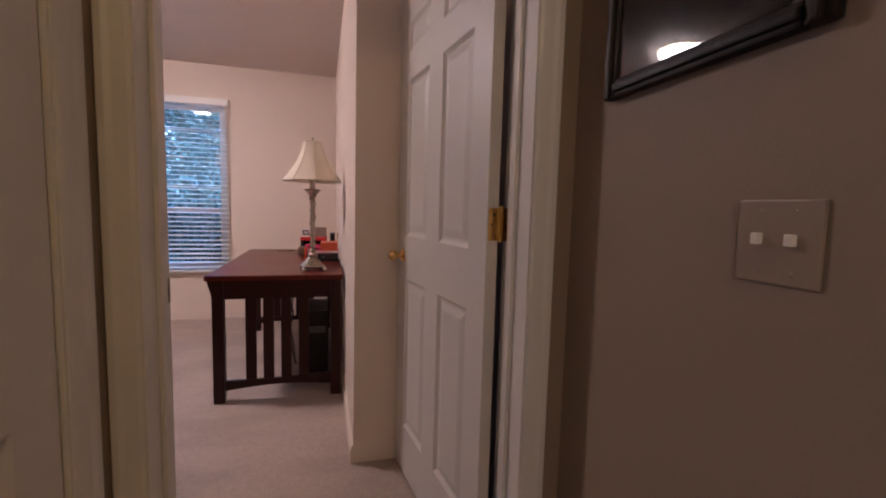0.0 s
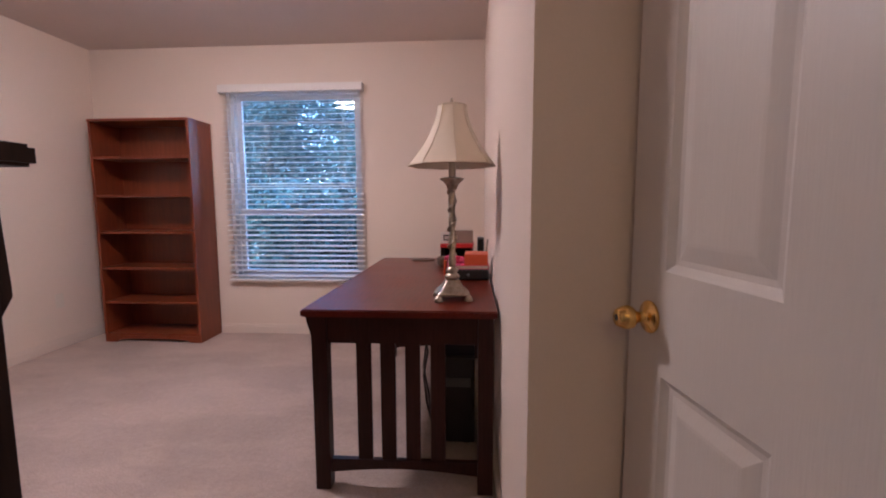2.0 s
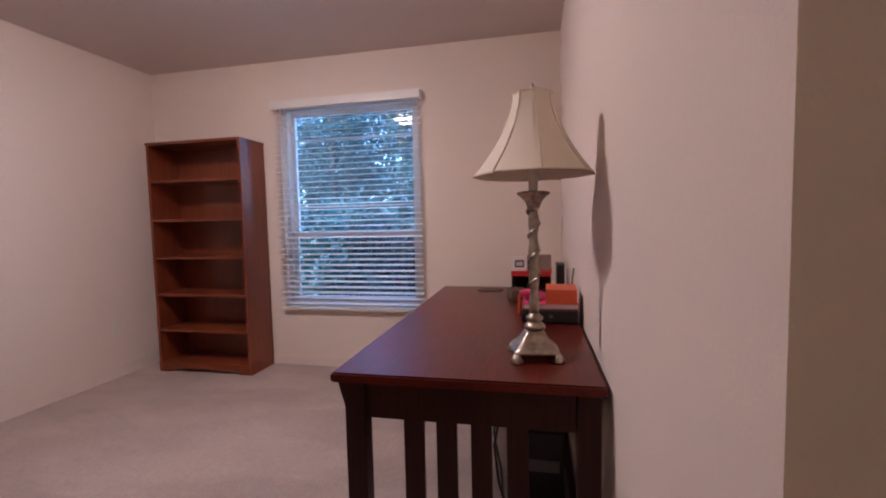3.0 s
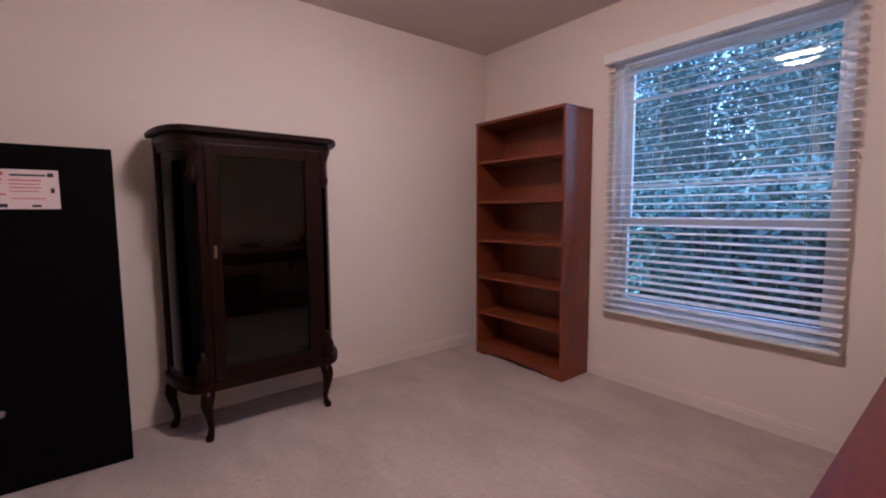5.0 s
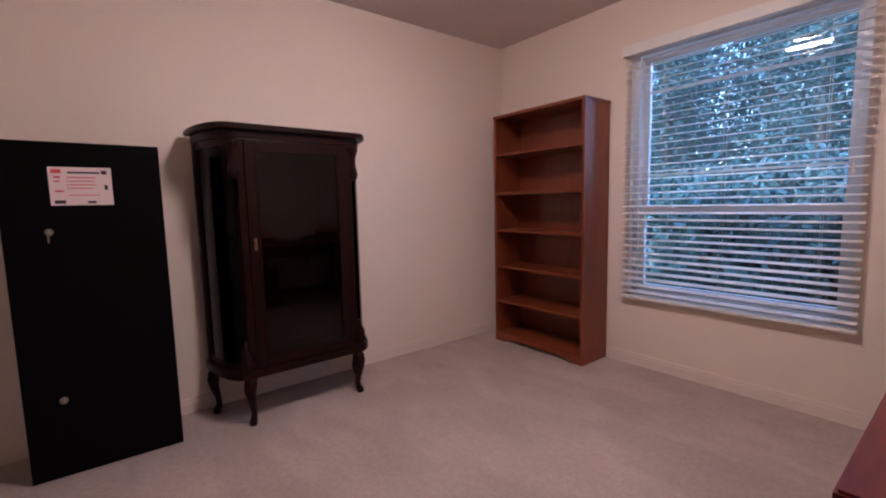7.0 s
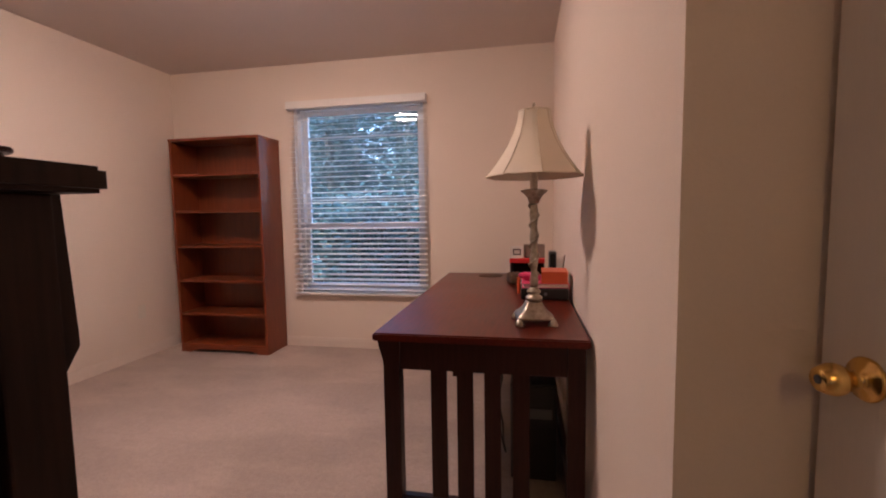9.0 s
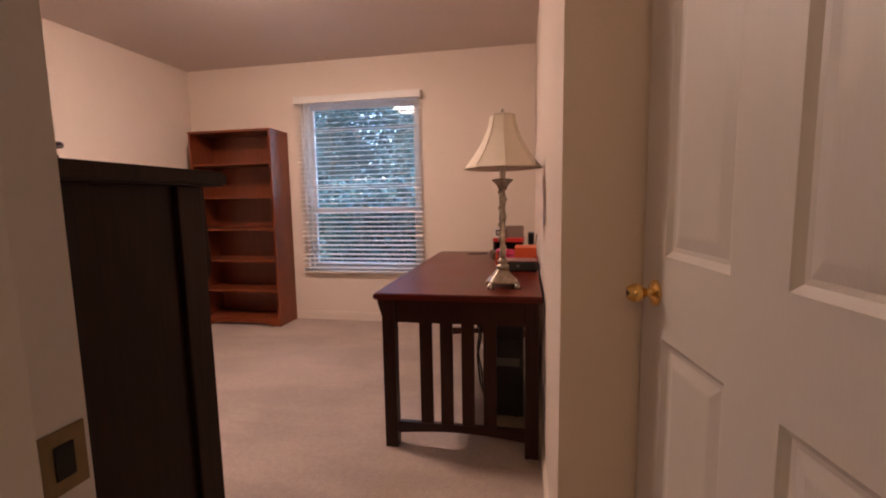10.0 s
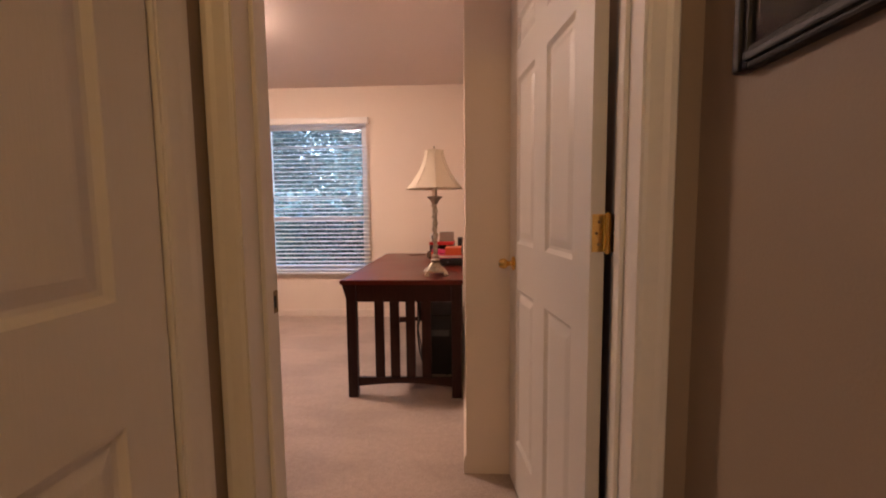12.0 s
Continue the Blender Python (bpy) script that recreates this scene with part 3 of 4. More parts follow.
out = [(0.0225, 0.0), (0.10, 0.0), (0.13, 0.018), (0.20, 0.026), (SW / 2, 0.03), (SW - 0.20, 0.026), (SW - 0.13, 0.018), (SW - 0.10, 0.0), (SW - 0.0225, 0.0), (SW - 0.0225, 0.0545), (0.0225, 0.0545)]
part("kick_board", plate(bmesh.new(), out, "y", -SD + 0.004, -SD + 0.02), SHELF, shelf)

# ---- curio cabinet ----
curio = thing("curio_cabinet", (-2.120, 3.297, 0), "dark mahogany bow-sided china cabinet with glass door", "display cabinet")


def bow(half_front, half_back, depth, n=9):
    """Half-round sided outline: back edge on x = 0, front flat at x = depth."""
    right = [(depth * math.cos(math.pi / 2 * k / n), half_front + (half_back - half_front) * math.sin(math.pi / 2 * k / n)) for k in range(n + 1)]
    return right + [(x, -y) for x, y in reversed(right)]


part("top", prism(bmesh.new(), bow(0.355, 0.495, 0.395), 1.580, 1.610, 0.006), MAHOG, curio)
part("cornice", prism(bmesh.new(), bow(0.325, 0.465, 0.365), 1.535, 1.579, 0.004), MAHOG, curio)
part("base", prism(bmesh.new(), bow(0.335, 0.475, 0.375), 0.262, 0.312, 0.006), MAHOG, curio)
part("back_panel", boxes((0.0, -0.462, 0.313, 0.012, 0.462, 1.534)), MAHOG, curio)
for s in (-1, 1):
    part("back_post", boxes((0.0125, s * 0.462, 0.313, 0.045, s * 0.425, 1.534), bevel=0.003), MAHOG, curio)
    bm = bmesh.new()
    box(bm, 0.322, s * 0.322, 0.313, 0.362, s * 0.283, 1.534, 0.004)
    part("front_post", bm, MAHOG, curio)
    bm = bmesh.new()
    mm = pose(0.352, s * 0.335, 0)
    lathe(bm, [(0.012, 1.33), (0.024, 1.345), (0.030, 1.37), (0.022, 1.40), (0.017, 1.44), (0.021, 1.475), (0.032, 1.505), (0.034, 1.522), (0.028, 1.533)], 14, mm, lambda a: 1 + 0.10 * math.cos(5 * a))
    part("carved_scroll", bm, MAHOG, curio, smooth=True)
    bm = bmesh.new()
    lathe(bm, [(0.020, 0.313), (0.036, 0.325), (0.040, 0.35), (0.030, 0.375), (0.034, 0.395), (0.022, 0.42), (0.013, 0.44), (0.012, 0.47)], 14, mm, lambda a: 1 + 0.10 * math.cos(5 * a))
    part("carved_foot_scroll", bm, MAHOG, curio, smooth=True)
    arc = [(0.335 * math.cos(math.pi / 2 * k / 10) + 0.012, s * (0.318 + 0.128 * math.sin(math.pi / 2 * k / 10))) for k in range(1, 11)]
    bm = bmesh.new()
    prism(bm, arc + [(x * 0.988, y - s * 0.003) for x, y in reversed(arc)], 0.345, 1.50)
    g = part("side_glass", bm, SIDEGLASS, curio, "curved side glass")
    g.visible_shadow = False
    for z0, z1 in ((0.3125, 0.345), (1.50, 1.5345)):
        bm = bmesh.new()
        prism(bm, [(x + 0.004, y + s * 0.004) for x, y in arc] + [(x * 0.955, y - s * 0.012) for x, y in reversed(arc)], z0, z1)
        part("side_rail", bm, MAHOG, curio)
cdoor = part("door", boxes((0.345, -0.282, 0.314, 0.370, -0.225, 1.533), (0.345, 0.225, 0.314, 0.370, 0.282, 1.533), (0.345, -0.225, 0.314, 0.370, 0.225, 0.366), (0.345, -0.225, 1.478, 0.370, 0.225, 1.533), bevel=0.003), MAHOG, curio)
g = part("door_glass", boxes((0.352, -0.225, 0.366, 0.356, 0.225, 1.478)), CASEGLASS, cdoor, "clear door glass")
g.visible_shadow = False
part("door_bead", boxes((0.3705, -0.225, 0.360, 0.375, 0.225, 0.368), (0.3705, -0.225, 1.474, 0.375, 0.225, 1.482), (0.3705, -0.231, 0.36, 0.375, -0.225, 1.482), (0.3705, 0.225, 0.36, 0.375, 0.231, 1.482)), MAHOG, cdoor)
bm = boxes((0.3702, -0.262, 0.955, 0.3725, -0.246, 1.02), bevel=0.001)
lathe(bm, [(0.004, 0.0), (0.008, 0.006), (0.0055, 0.016)], 12, pose(0.3725, -0.254, 0.995, 0, 90, 0))
part("escutcheon", bm, TARNISH, cdoor, "small metal key plate")

def cabriole(x, y, dx, dy):
    """A curved leg that swells at the knee and ends in a scrolled foot, bowing towards (dx, dy)."""
    path, rad = [], []
    for z, o, r in ((0.262, 0.0, 0.030), (0.235, 0.012, 0.034), (0.20, 0.020, 0.031), (0.16, 0.016, 0.024), (0.11, 0.004, 0.018), (0.065, -0.004, 0.0155), (0.035, 0.002, 0.018), (0.016, 0.012, 0.022), (0.0, 0.014, 0.019)):
        path.append((x + dx * o, y + dy * o, z))
        rad.append(r)
    return tube(bmesh.new(), path, rad, 12)


for x, y, dx, dy in ((0.345, -0.315, 0.7, -0.7), (0.345, 0.315, 0.7, 0.7), (0.06, -0.435, 0, -1), (0.06, 0.435, 0, 1)):
    part("leg", cabriole(x, y, dx, dy), MAHOG, curio, smooth=True)

# ---- steel gun cabinet ----
safe = thing("steel_cabinet", (-1.830, 2.368, 0), "black enamelled steel security cabinet with a paper label", "metal cabinet", -1.5)
DX = 0.285
part("body", boxes((-DX, -0.283, 0, -0.004, 0.283, 1.478), bevel=0.003), BLACKMETAL, safe)
sdoor = part("door", boxes((-0.003, -0.280, 0.004, 0.002, 0.280, 1.474), bevel=0.0015), BLACKMETAL, safe)
for y, z, key in ((-0.135, 1.095, True), (-0.150, 0.352, False)):
    bm = bmesh.new()
    lathe(bm, [(0.016, 0.0), (0.016, 0.004), (0.013, 0.008), (0.011, 0.0085)], 20, pose(0.002, y, z, 0, 90, 0))
    lk = part("lock", bm, NICKEL, sdoor, "round key lock")
    if key:
        bm = boxes((0.0105, y - 0.0012, z - 0.004, 0.036, y + 0.0012, z + 0.004))
        lathe(bm, [(0.012, -0.0012), (0.012, 0.0012)], 16, pose(0.046, y, z, 90, 0, 0))
        box(bm, 0.040, y - 0.003, z - 0.045, 0.043, y + 0.003, z - 0.010)
        part("key", bm, NICKEL, lk)
lab = part("label_sheet", boxes((0.0022, -0.118, 1.208, 0.0032, 0.096, 1.372)), PINKPAPER, sdoor, "pale pink printed label")
bars = [(-0.055, 1.345, 0.055, 1.353, INK), (0.060, 1.343, 0.080, 1.360, INK), (-0.108, 1.345, -0.075, 1.362, REDINK), (-0.102, 1.325, -0.080, 1.333, REDINK), (-0.102, 1.308, -0.082, 1.314, REDINK),
        (-0.060, 1.325, 0.040, 1.330, REDINK), (-0.06, 1.310, 0.035, 1.314, REDINK), (-0.06, 1.295, 0.04, 1.299, REDINK), (-0.06, 1.28, 0.03, 1.284, REDINK), (0.068, 1.275, 0.080, 1.297, INK),
        (-0.105, 1.215, -0.068, 1.230, INK), (0.005, 1.216, 0.035, 1.226, INK), (-0.10, 1.265, -0.07, 1.272, REDINK), (-0.055, 1.25, 0.05, 1.254, REDINK)]
for y0, z0, y1, z1, inkm in bars:
    part("print_bar", boxes((0.0033, y0, z0, 0.0036, y1, z1)), inkm, lab)

# ---- chest beside the doorway ----
chest = thing("chest_of_drawers", (0.588, SOUTH + 0.02, 0), "tall dark walnut chest with overhanging top and corbels", "chest")
CW, CD, CH = 0.86, 0.462, 1.256
part("top", prism(bmesh.new(), [(-CW - 0.035, -0.005), (0.037, -0.005), (0.037, CD + 0.030), (-CW - 0.035, CD + 0.030)], CH - 0.030, CH, 0.005), CHESTW, chest)
for x0 in (-0.058, -CW):
    for y0 in (0.0, CD - 0.062):
        part("corner_post", boxes((x0, y0, 0, x0 + 0.058, y0 + 0.062, CH - 0.0305), bevel=0.003), CHESTW, chest)
for x0 in (-0.030, -CW + 0.012):
    part("side_panel", boxes((x0, 0.0625, 0.12, x0 + 0.018, CD - 0.0625, CH - 0.031)), CHESTW, chest)
for x0 in (-0.052, -CW + 0.006):
    part("corbel", plate(bmesh.new(), [(CD, CH - 0.031), (CD + 0.012, CH - 0.031), (CD + 0.020, CH - 0.19), (CD + 0.020, CH - 0.205), (CD, CH - 0.235)], "x", x0, x0 + 0.046), CHESTW, chest)
part("back_panel", boxes((-CW + 0.06, 0.005, 0.10, -0.06, 0.014, CH - 0.031)), CHESTW, chest)
for k in range(5):
    z0 = 0.135 + k * 0.218
    dr = part("drawer_front", boxes((-CW + 0.0595, CD - 0.035, z0, -0.0595, CD - 0.008, z0 + 0.210), bevel=0.003), CHESTW, chest)
    for x in (-0.24, -0.62):
        part("drawer_knob", lathe(bmesh.new(), [(0.007, 0.0), (0.006, 0.012), (0.015, 0.018), (0.012, 0.026)], 12, pose(x, CD - 0.008, z0 + 0.105, -90, 0, 0)), CHESTW, dr)
tray = thing("small_tray", (0.285, 1.93, CH), "small black tray on the dark chest", "tray")
part("bowl", lathe(bmesh.new(), [(0.045, 0.0), (0.060, 0.004), (0.072, 0.030), (0.076, 0.034), (0.070, 0.034), (0.058, 0.010), (0.001, 0.008)], 24), BLACKPLASTIC, tray, smooth=True)

# ---- desk ----
DTX0, DTX1, DTY0, DTY1, DTZ = 0.540, 1.312, 3.190, 4.850, 0.765
desk = thing("desk", (0, 0, 0), "dark cherry mission-style desk with slatted ends", "desk")
part("desktop", prism(bmesh.new(), [(DTX0, DTY0), (DTX1, DTY0), (DTX1, DTY1), (DTX0, DTY1)], DTZ - 0.030, DTZ, 0.005), DESK, desk)
LX, LY = (0.572, 1.238), (3.212, 4.772)
for x in LX:
    for y in LY:
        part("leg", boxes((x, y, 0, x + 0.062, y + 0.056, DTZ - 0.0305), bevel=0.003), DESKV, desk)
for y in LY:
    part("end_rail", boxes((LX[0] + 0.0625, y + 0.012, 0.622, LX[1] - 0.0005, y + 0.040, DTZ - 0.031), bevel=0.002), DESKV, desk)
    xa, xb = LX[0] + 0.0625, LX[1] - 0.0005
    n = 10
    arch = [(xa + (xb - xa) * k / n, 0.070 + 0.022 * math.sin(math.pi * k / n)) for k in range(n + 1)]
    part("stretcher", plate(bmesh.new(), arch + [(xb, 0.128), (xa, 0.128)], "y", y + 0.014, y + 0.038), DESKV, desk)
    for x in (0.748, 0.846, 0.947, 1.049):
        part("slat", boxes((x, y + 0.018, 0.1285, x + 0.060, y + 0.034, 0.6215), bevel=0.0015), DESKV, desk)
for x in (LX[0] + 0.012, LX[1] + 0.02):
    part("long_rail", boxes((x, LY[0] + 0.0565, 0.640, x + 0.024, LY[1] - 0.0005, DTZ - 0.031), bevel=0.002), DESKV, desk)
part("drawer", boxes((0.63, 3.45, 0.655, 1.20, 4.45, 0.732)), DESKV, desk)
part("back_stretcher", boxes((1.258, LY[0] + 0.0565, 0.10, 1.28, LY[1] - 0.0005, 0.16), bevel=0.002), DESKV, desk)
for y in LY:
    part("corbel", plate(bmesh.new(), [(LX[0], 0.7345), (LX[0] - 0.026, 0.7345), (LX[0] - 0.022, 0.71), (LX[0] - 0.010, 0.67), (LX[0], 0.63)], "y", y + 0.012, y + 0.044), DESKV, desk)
part("inner_bracket", boxes((0.86, 4.30, 0.50, 0.925, 4.34, 0.6545), bevel=0.003), DESKV, desk)

# under the desk
tower = thing("computer_tower", (1.13, 3.80, 0), "black computer tower on the carpet under the desk", "computer")
part("case", boxes((-0.10, -0.22, 0.012, 0.10, 0.22, 0.45), bevel=0.006), BLACKPLASTIC, tower)
part("front_panel", boxes((-0.095, -0.232, 0.02, 0.095, -0.2205, 0.44), bevel=0.004), BLACKPLASTIC, tower)
part("drive_bay", boxes((-0.08, -0.236, 0.30, 0.08, -0.2325, 0.345), bevel=0.001), GREYPLASTIC, tower, "grey drive bay cover")
for x in (-0.07, 0.05):
    part("foot", boxes((x, -0.20, 0, x + 0.02, 0.20, 0.0115)), BLACKPLASTIC, tower)
bm = bmesh.new()
tube(bm, [(0.97, 3.82, 0.66), (0.955, 3.80, 0.52), (0.985, 3.77, 0.40), (0.962, 3.76, 0.28), (0.975, 3.78, 0.12), (1.0, 3.80, 0.006)], [0.006] * 6, 8)
tube(bm, [(1.00, 3.86, 0.66), (0.975, 3.84, 0.46), (0.955, 3.82, 0.30), (0.985, 3.80, 0.16), (0.99, 3.84, 0.007)], [0.005] * 5, 8)
tagged(solid("power_cables", bm, BLACKPLASTIC, True), "black cables hanging behind the desk slats", "cable")

# ---- table lamp ----
lamp = thing("table_lamp", (1.128, 3.425, DTZ), "unlit table lamp with cream bell shade and antiqued silver stem", "table lamp", 8)


def squarish(a):
    return 1 / max(abs(math.cos(a)), abs(math.sin(a))) ** 0.8


bm = bmesh.new()
lathe(bm, [(0.070, 0.022), (0.073, 0.026), (0.071, 0.034), (0.060, 0.042), (0.046, 0.056), (0.034, 0.076), (0.029, 0.086), (0.001, 0.087)], 32, None, squarish)
part("base", bm, NICKEL, lamp, smooth=True)
for sx in (-1, 1):
    for sy in (-1, 1):
        bm = bmesh.new()
        m = pose(sx * 0.063, sy * 0.063, 0)
        lathe(bm, [(0.018, 0.0), (0.020, 0.004), (0.015, 0.014), (0.010, 0.027)], 12, m)
        part("foot", bm, NICKEL, lamp, smooth=True)
part("collar", lathe(bmesh.new(), [(0.024, 0.086), (0.032, 0.092), (0.034, 0.100), (0.026, 0.108), (0.020, 0.114), (0.027, 0.121), (0.027, 0.128), (0.017, 0.136), (0.015, 0.142)], 24), NICKEL, lamp, smooth=True)
stem_profile = [(0.0145 + 0.0025 * math.sin(k * 0.9), 0.142 + k * 0.0125) for k in range(27)]
part("stem", lathe(bmesh.new(), stem_profile, 20), NICKEL, lamp, smooth=True)
bm = bmesh.new()
tube(bm, [(0.0165 * math.cos(k * 0.55), 0.0165 * math.sin(k * 0.55), 0.19 + k * 0.0068) for k in range(42)], [0.0055 + 0.0018 * math.sin(k * 1.3) for k in range(42)], 7)
part("vine", bm, NICKEL, lamp, "leafy vine wound about the stem", smooth=True)
part("capital", lathe(bmesh.new(), [(0.016, 0.468), (0.019, 0.478), (0.024, 0.492), (0.036, 0.506), (0.046, 0.514), (0.046, 0.519), (0.030, 0.523), (0.018, 0.524)], 24, None, lambda a: 1 + 0.12 * math.cos(4 * a)), NICKEL, lamp, smooth=True)
part("candle_sleeve", lathe(bmesh.new(), [(0.014, 0.524), (0.014, 0.605), (0.012, 0.608)], 20), SHADE, lamp)
RIBS = 8


def bell(u):
    """Half-width of the shade from the rim (u = 0) to the top (u = 1)."""
    return 0.060 + 0.118 * (1 - u) ** 1.75 + 0.008 * (1 - u)


def sector(a):
    k = (a * RIBS / (2 * math.pi)) % 1.0 - 0.5
    return 1.0 - 0.045 * (1 - 4 * k * k)


bm = bmesh.new()
n, rows_ = 64, 14
for inner in (0, 1):
    rings = []
    for j in range(rows_ + 1):
        u = j / rows_
        r = bell(u) - inner * 0.0025
        rings.append([bm.verts.new((r * sector(2 * math.pi * i / n) * math.cos(2 * math.pi * i / n), r * sector(2 * math.pi * i / n) * math.sin(2 * math.pi * i / n), 0.572 + 0.246 * u)) for i in range(n)])
    for p, q in zip(rings, rings[1:]):
        for i in range(n):
            f = (p[i], p[(i + 1) % n], q[(i + 1) % n], q[i])
            bm.faces.new(f if not inner else tuple(reversed(f)))
shade = part("shade", bm, SHADE, lamp, "cream cloth bell shade", smooth=True)
for i in range(RIBS):
    a = 2 * math.pi * i / RIBS
    part("seam", tube(bmesh.new(), [((bell(u / 8) + 0.0005) * math.cos(a), (bell(u / 8) + 0.0005) * math.sin(a), 0.572 + 0.246 * u / 8) for u in range(9)], [0.0022] * 9, 6), PIPING, shade, smooth=True)
for u in (0.0, 1.0):
    pts = [(bell(u) * sector(2 * math.pi * i / 64) * math.cos(2 * math.pi * i / 64), bell(u) * sector(2 * math.pi * i / 64) * math.sin(2 * math.pi * i / 64), 0.572 + 0.246 * u) for i in range(65)]
    part("trim", tube(bmesh.new(), pts, [0.0032] * 65, 6), PIPING, shade, smooth=True)
bm = bmesh.new()
for k in range(3):
    a = 2 * math.pi * k / 3
    tube(bm, [(0, 0, 0.815), (0.06 * math.cos(a), 0.06 * math.sin(a), 0.812)], [0.0015] * 2, 6)
tube(bm, [(0, 0, 0.605), (0.055, 0, 0.66), (0.05, 0, 0.76), (0, 0, 0.815)], [0.0018] * 4, 6)
part("harp", bm, NICKEL, lamp)
part("finial", lathe(bmesh.new(), [(0.004, 0.813), (0.006, 0.822), (0.003, 0.828), (0.007, 0.836), (0.0065, 0.844), (0.002, 0.851)], 14), NICKEL, lamp, smooth=True)

# ---- things on the desk ----
tidy = thing("desk_organizer", (1.115, 4.66, DTZ), "dark wooden letter tray with a red lid on the desk", "desk organizer", -3)
part("shelf", boxes((-0.11, -0.10, 0.0, 0.11, 0.10, 0.010), (-0.11, -0.10, 0.010, -0.10, 0.10, 0.105), (0.10, -0.10, 0.010, 0.11, 0.10, 0.105), (-0.10, 0.09, 0.010, 0.10, 0.10, 0.105), bevel=0.001), DESKV, tidy)
part("lid", boxes((-0.113, -0.103, 0.1055, 0.113, 0.103, 0.135), bevel=0.004), RED, tidy, "bright red lid")
pouch = thing("leather_pouch", (1.035, 4.40, DTZ), "brown leather pouch in front of the organizer", "pouch", 12)
part("bag", boxes((-0.04, -0.075, 0.0, 0.055, 0.075, 0.062), bevel=0.02), STRAW, pouch)
part("zip", boxes((-0.004, -0.06, 0.0605, 0.004, 0.06, 0.064), bevel=0.001), BLACKPLASTIC, pouch)
pf = thing("picture_frame", (1.045, 4.585, DTZ + 0.135), "small white frame with a dark picture, on a red lid", "picture frame", 12)
part("frame", boxes((-0.042, 0, 0, 0.042, 0.012, 0.020), (-0.042, 0, 0.062, 0.042, 0.012, 0.080), (-0.042, 0, 0.020, -0.027, 0.012, 0.062), (0.027, 0, 0.020, 0.042, 0.012, 0.062), bevel=0.001), PAPER, pf)
part("picture", boxes((-0.027, 0.003, 0.020, 0.027, 0.010, 0.062)), INK, pf)
part("image", boxes((-0.019, 0.001, 0.029, 0.019, 0.0028, 0.053)), PRINT, pf)
ct = thing("cardboard_box", (1.155, 4.665, DTZ + 0.135), "small grey-brown carton on the red lid", "box", 3)
part("carton", boxes((-0.065, -0.05, 0, 0.068, 0.05, 0.085), bevel=0.002), CARTON, ct)
part("flap", boxes((-0.064, -0.052, 0.0855, 0.067, 0.0, 0.088)), CARTON, ct)
spk = thing("speaker", (1.282, 4.74, DTZ), "small dark grey speaker behind the organizer", "speaker")
part("cabinet", boxes((-0.024, -0.045, 0, 0.024, 0.045, 0.17), bevel=0.008), GREYPLASTIC, spk)
part("grille", boxes((-0.018, -0.048, 0.02, 0.018, -0.0455, 0.155)), BLACKPLASTIC, spk)
crump = thing("crumpled_paper", (1.115, 4.215, DTZ), "crumpled white tissue beside the books", "paper")
bm = bmesh.new()
bmesh.ops.create_icosphere(bm, subdivisions=3, radius=0.05)
for v in bm.verts:
    v.co *= 0.75 + 0.5 * noise.noise(v.co * 40)
    v.co.z = max(v.co.z * 0.9 + 0.04, 0.0)
part("tissue", bm, PAPER, crump)
pr = thing("black_box", (1.195, 3.955, DTZ), "low black electronic box under a stack of books", "electronics")
part("case", boxes((-0.120, -0.10, 0.004, 0.110, 0.095, 0.062), bevel=0.008), BLACKPLASTIC, pr)
part("button", lathe(bmesh.new(), [(0.008, 0), (0.007, 0.003)], 14, pose(-0.0, -0.10, 0.033, 90, 0, 0)), GREYPLASTIC, pr)
for x in (-0.1, 0.09):
    part("rubber_foot", boxes((x, -0.08, 0, x + 0.012, 0.08, 0.004)), BLACKPLASTIC, pr)


def book(place, w, d, h, cover, label, rz):
    b = thing("book", place, label, "book", rz, group="stack of books on the desk")
    part("cover", boxes((-w / 2, -d / 2, 0, w / 2, d / 2, 0.0025), (-w / 2, -d / 2, h - 0.0025, w / 2, d / 2, h), (w / 2 - 0.003, -d / 2, 0.0025, w / 2, d / 2, h - 0.0025)), cover, b)
    part("page_block", boxes((-w / 2 + 0.004, -d / 2 + 0.004, 0.0026, w / 2 - 0.0035, d / 2 - 0.004, h - 0.0026)), PAPER, b)


book((1.192, 3.955, DTZ + 0.062), 0.225, 0.19, 0.022, MAGENTA, "pink-covered paperback on a black box", 2)
book((1.240, 3.95, DTZ + 0.084), 0.175, 0.125, 0.058, ORANGE, "thick orange-red book lying on top of the stack", -92)
wrap = thing("gift_bag", (1.120, 3.96, DTZ + 0.084), "crumpled pink and red wrapping on the books", "wrapping")
bm = bmesh.new()
bmesh.ops.create_icosphere(bm, subdivisions=3, radius=0.055)
for v in bm.verts:
    v.co *= 0.8 + 0.5 * noise.noise(v.co * 25 + Vector((3, 1, 2)))
    v.co.z = max(v.co.z * 0.62 + 0.02, 0.0)
part("paper", bm, MAGENTA, wrap)
pen = thing("highlighter", (1.062, 4.035, DTZ), "orange highlighter standing against the books", "pen")
part("barrel", lathe(bmesh.new(), [(0.007, 0), (0.009, 0.004), (0.009, 0.085), (0.006, 0.092)], 12), ORANGE, pen)
pen2 = thing("pencil", (1.285, 4.14, DTZ), "pencil standing against the wall", "pen")
part("shaft", tube(bmesh.new(), [(0, 0, 0), (0.025, 0, 0.20)], [0.0035, 0.0035], 6), CARTON, pen2)
dish = thing("leather_coaster", (0.865, 4.69, DTZ), "flat brown oval coaster on the desk", "coaster", 15)
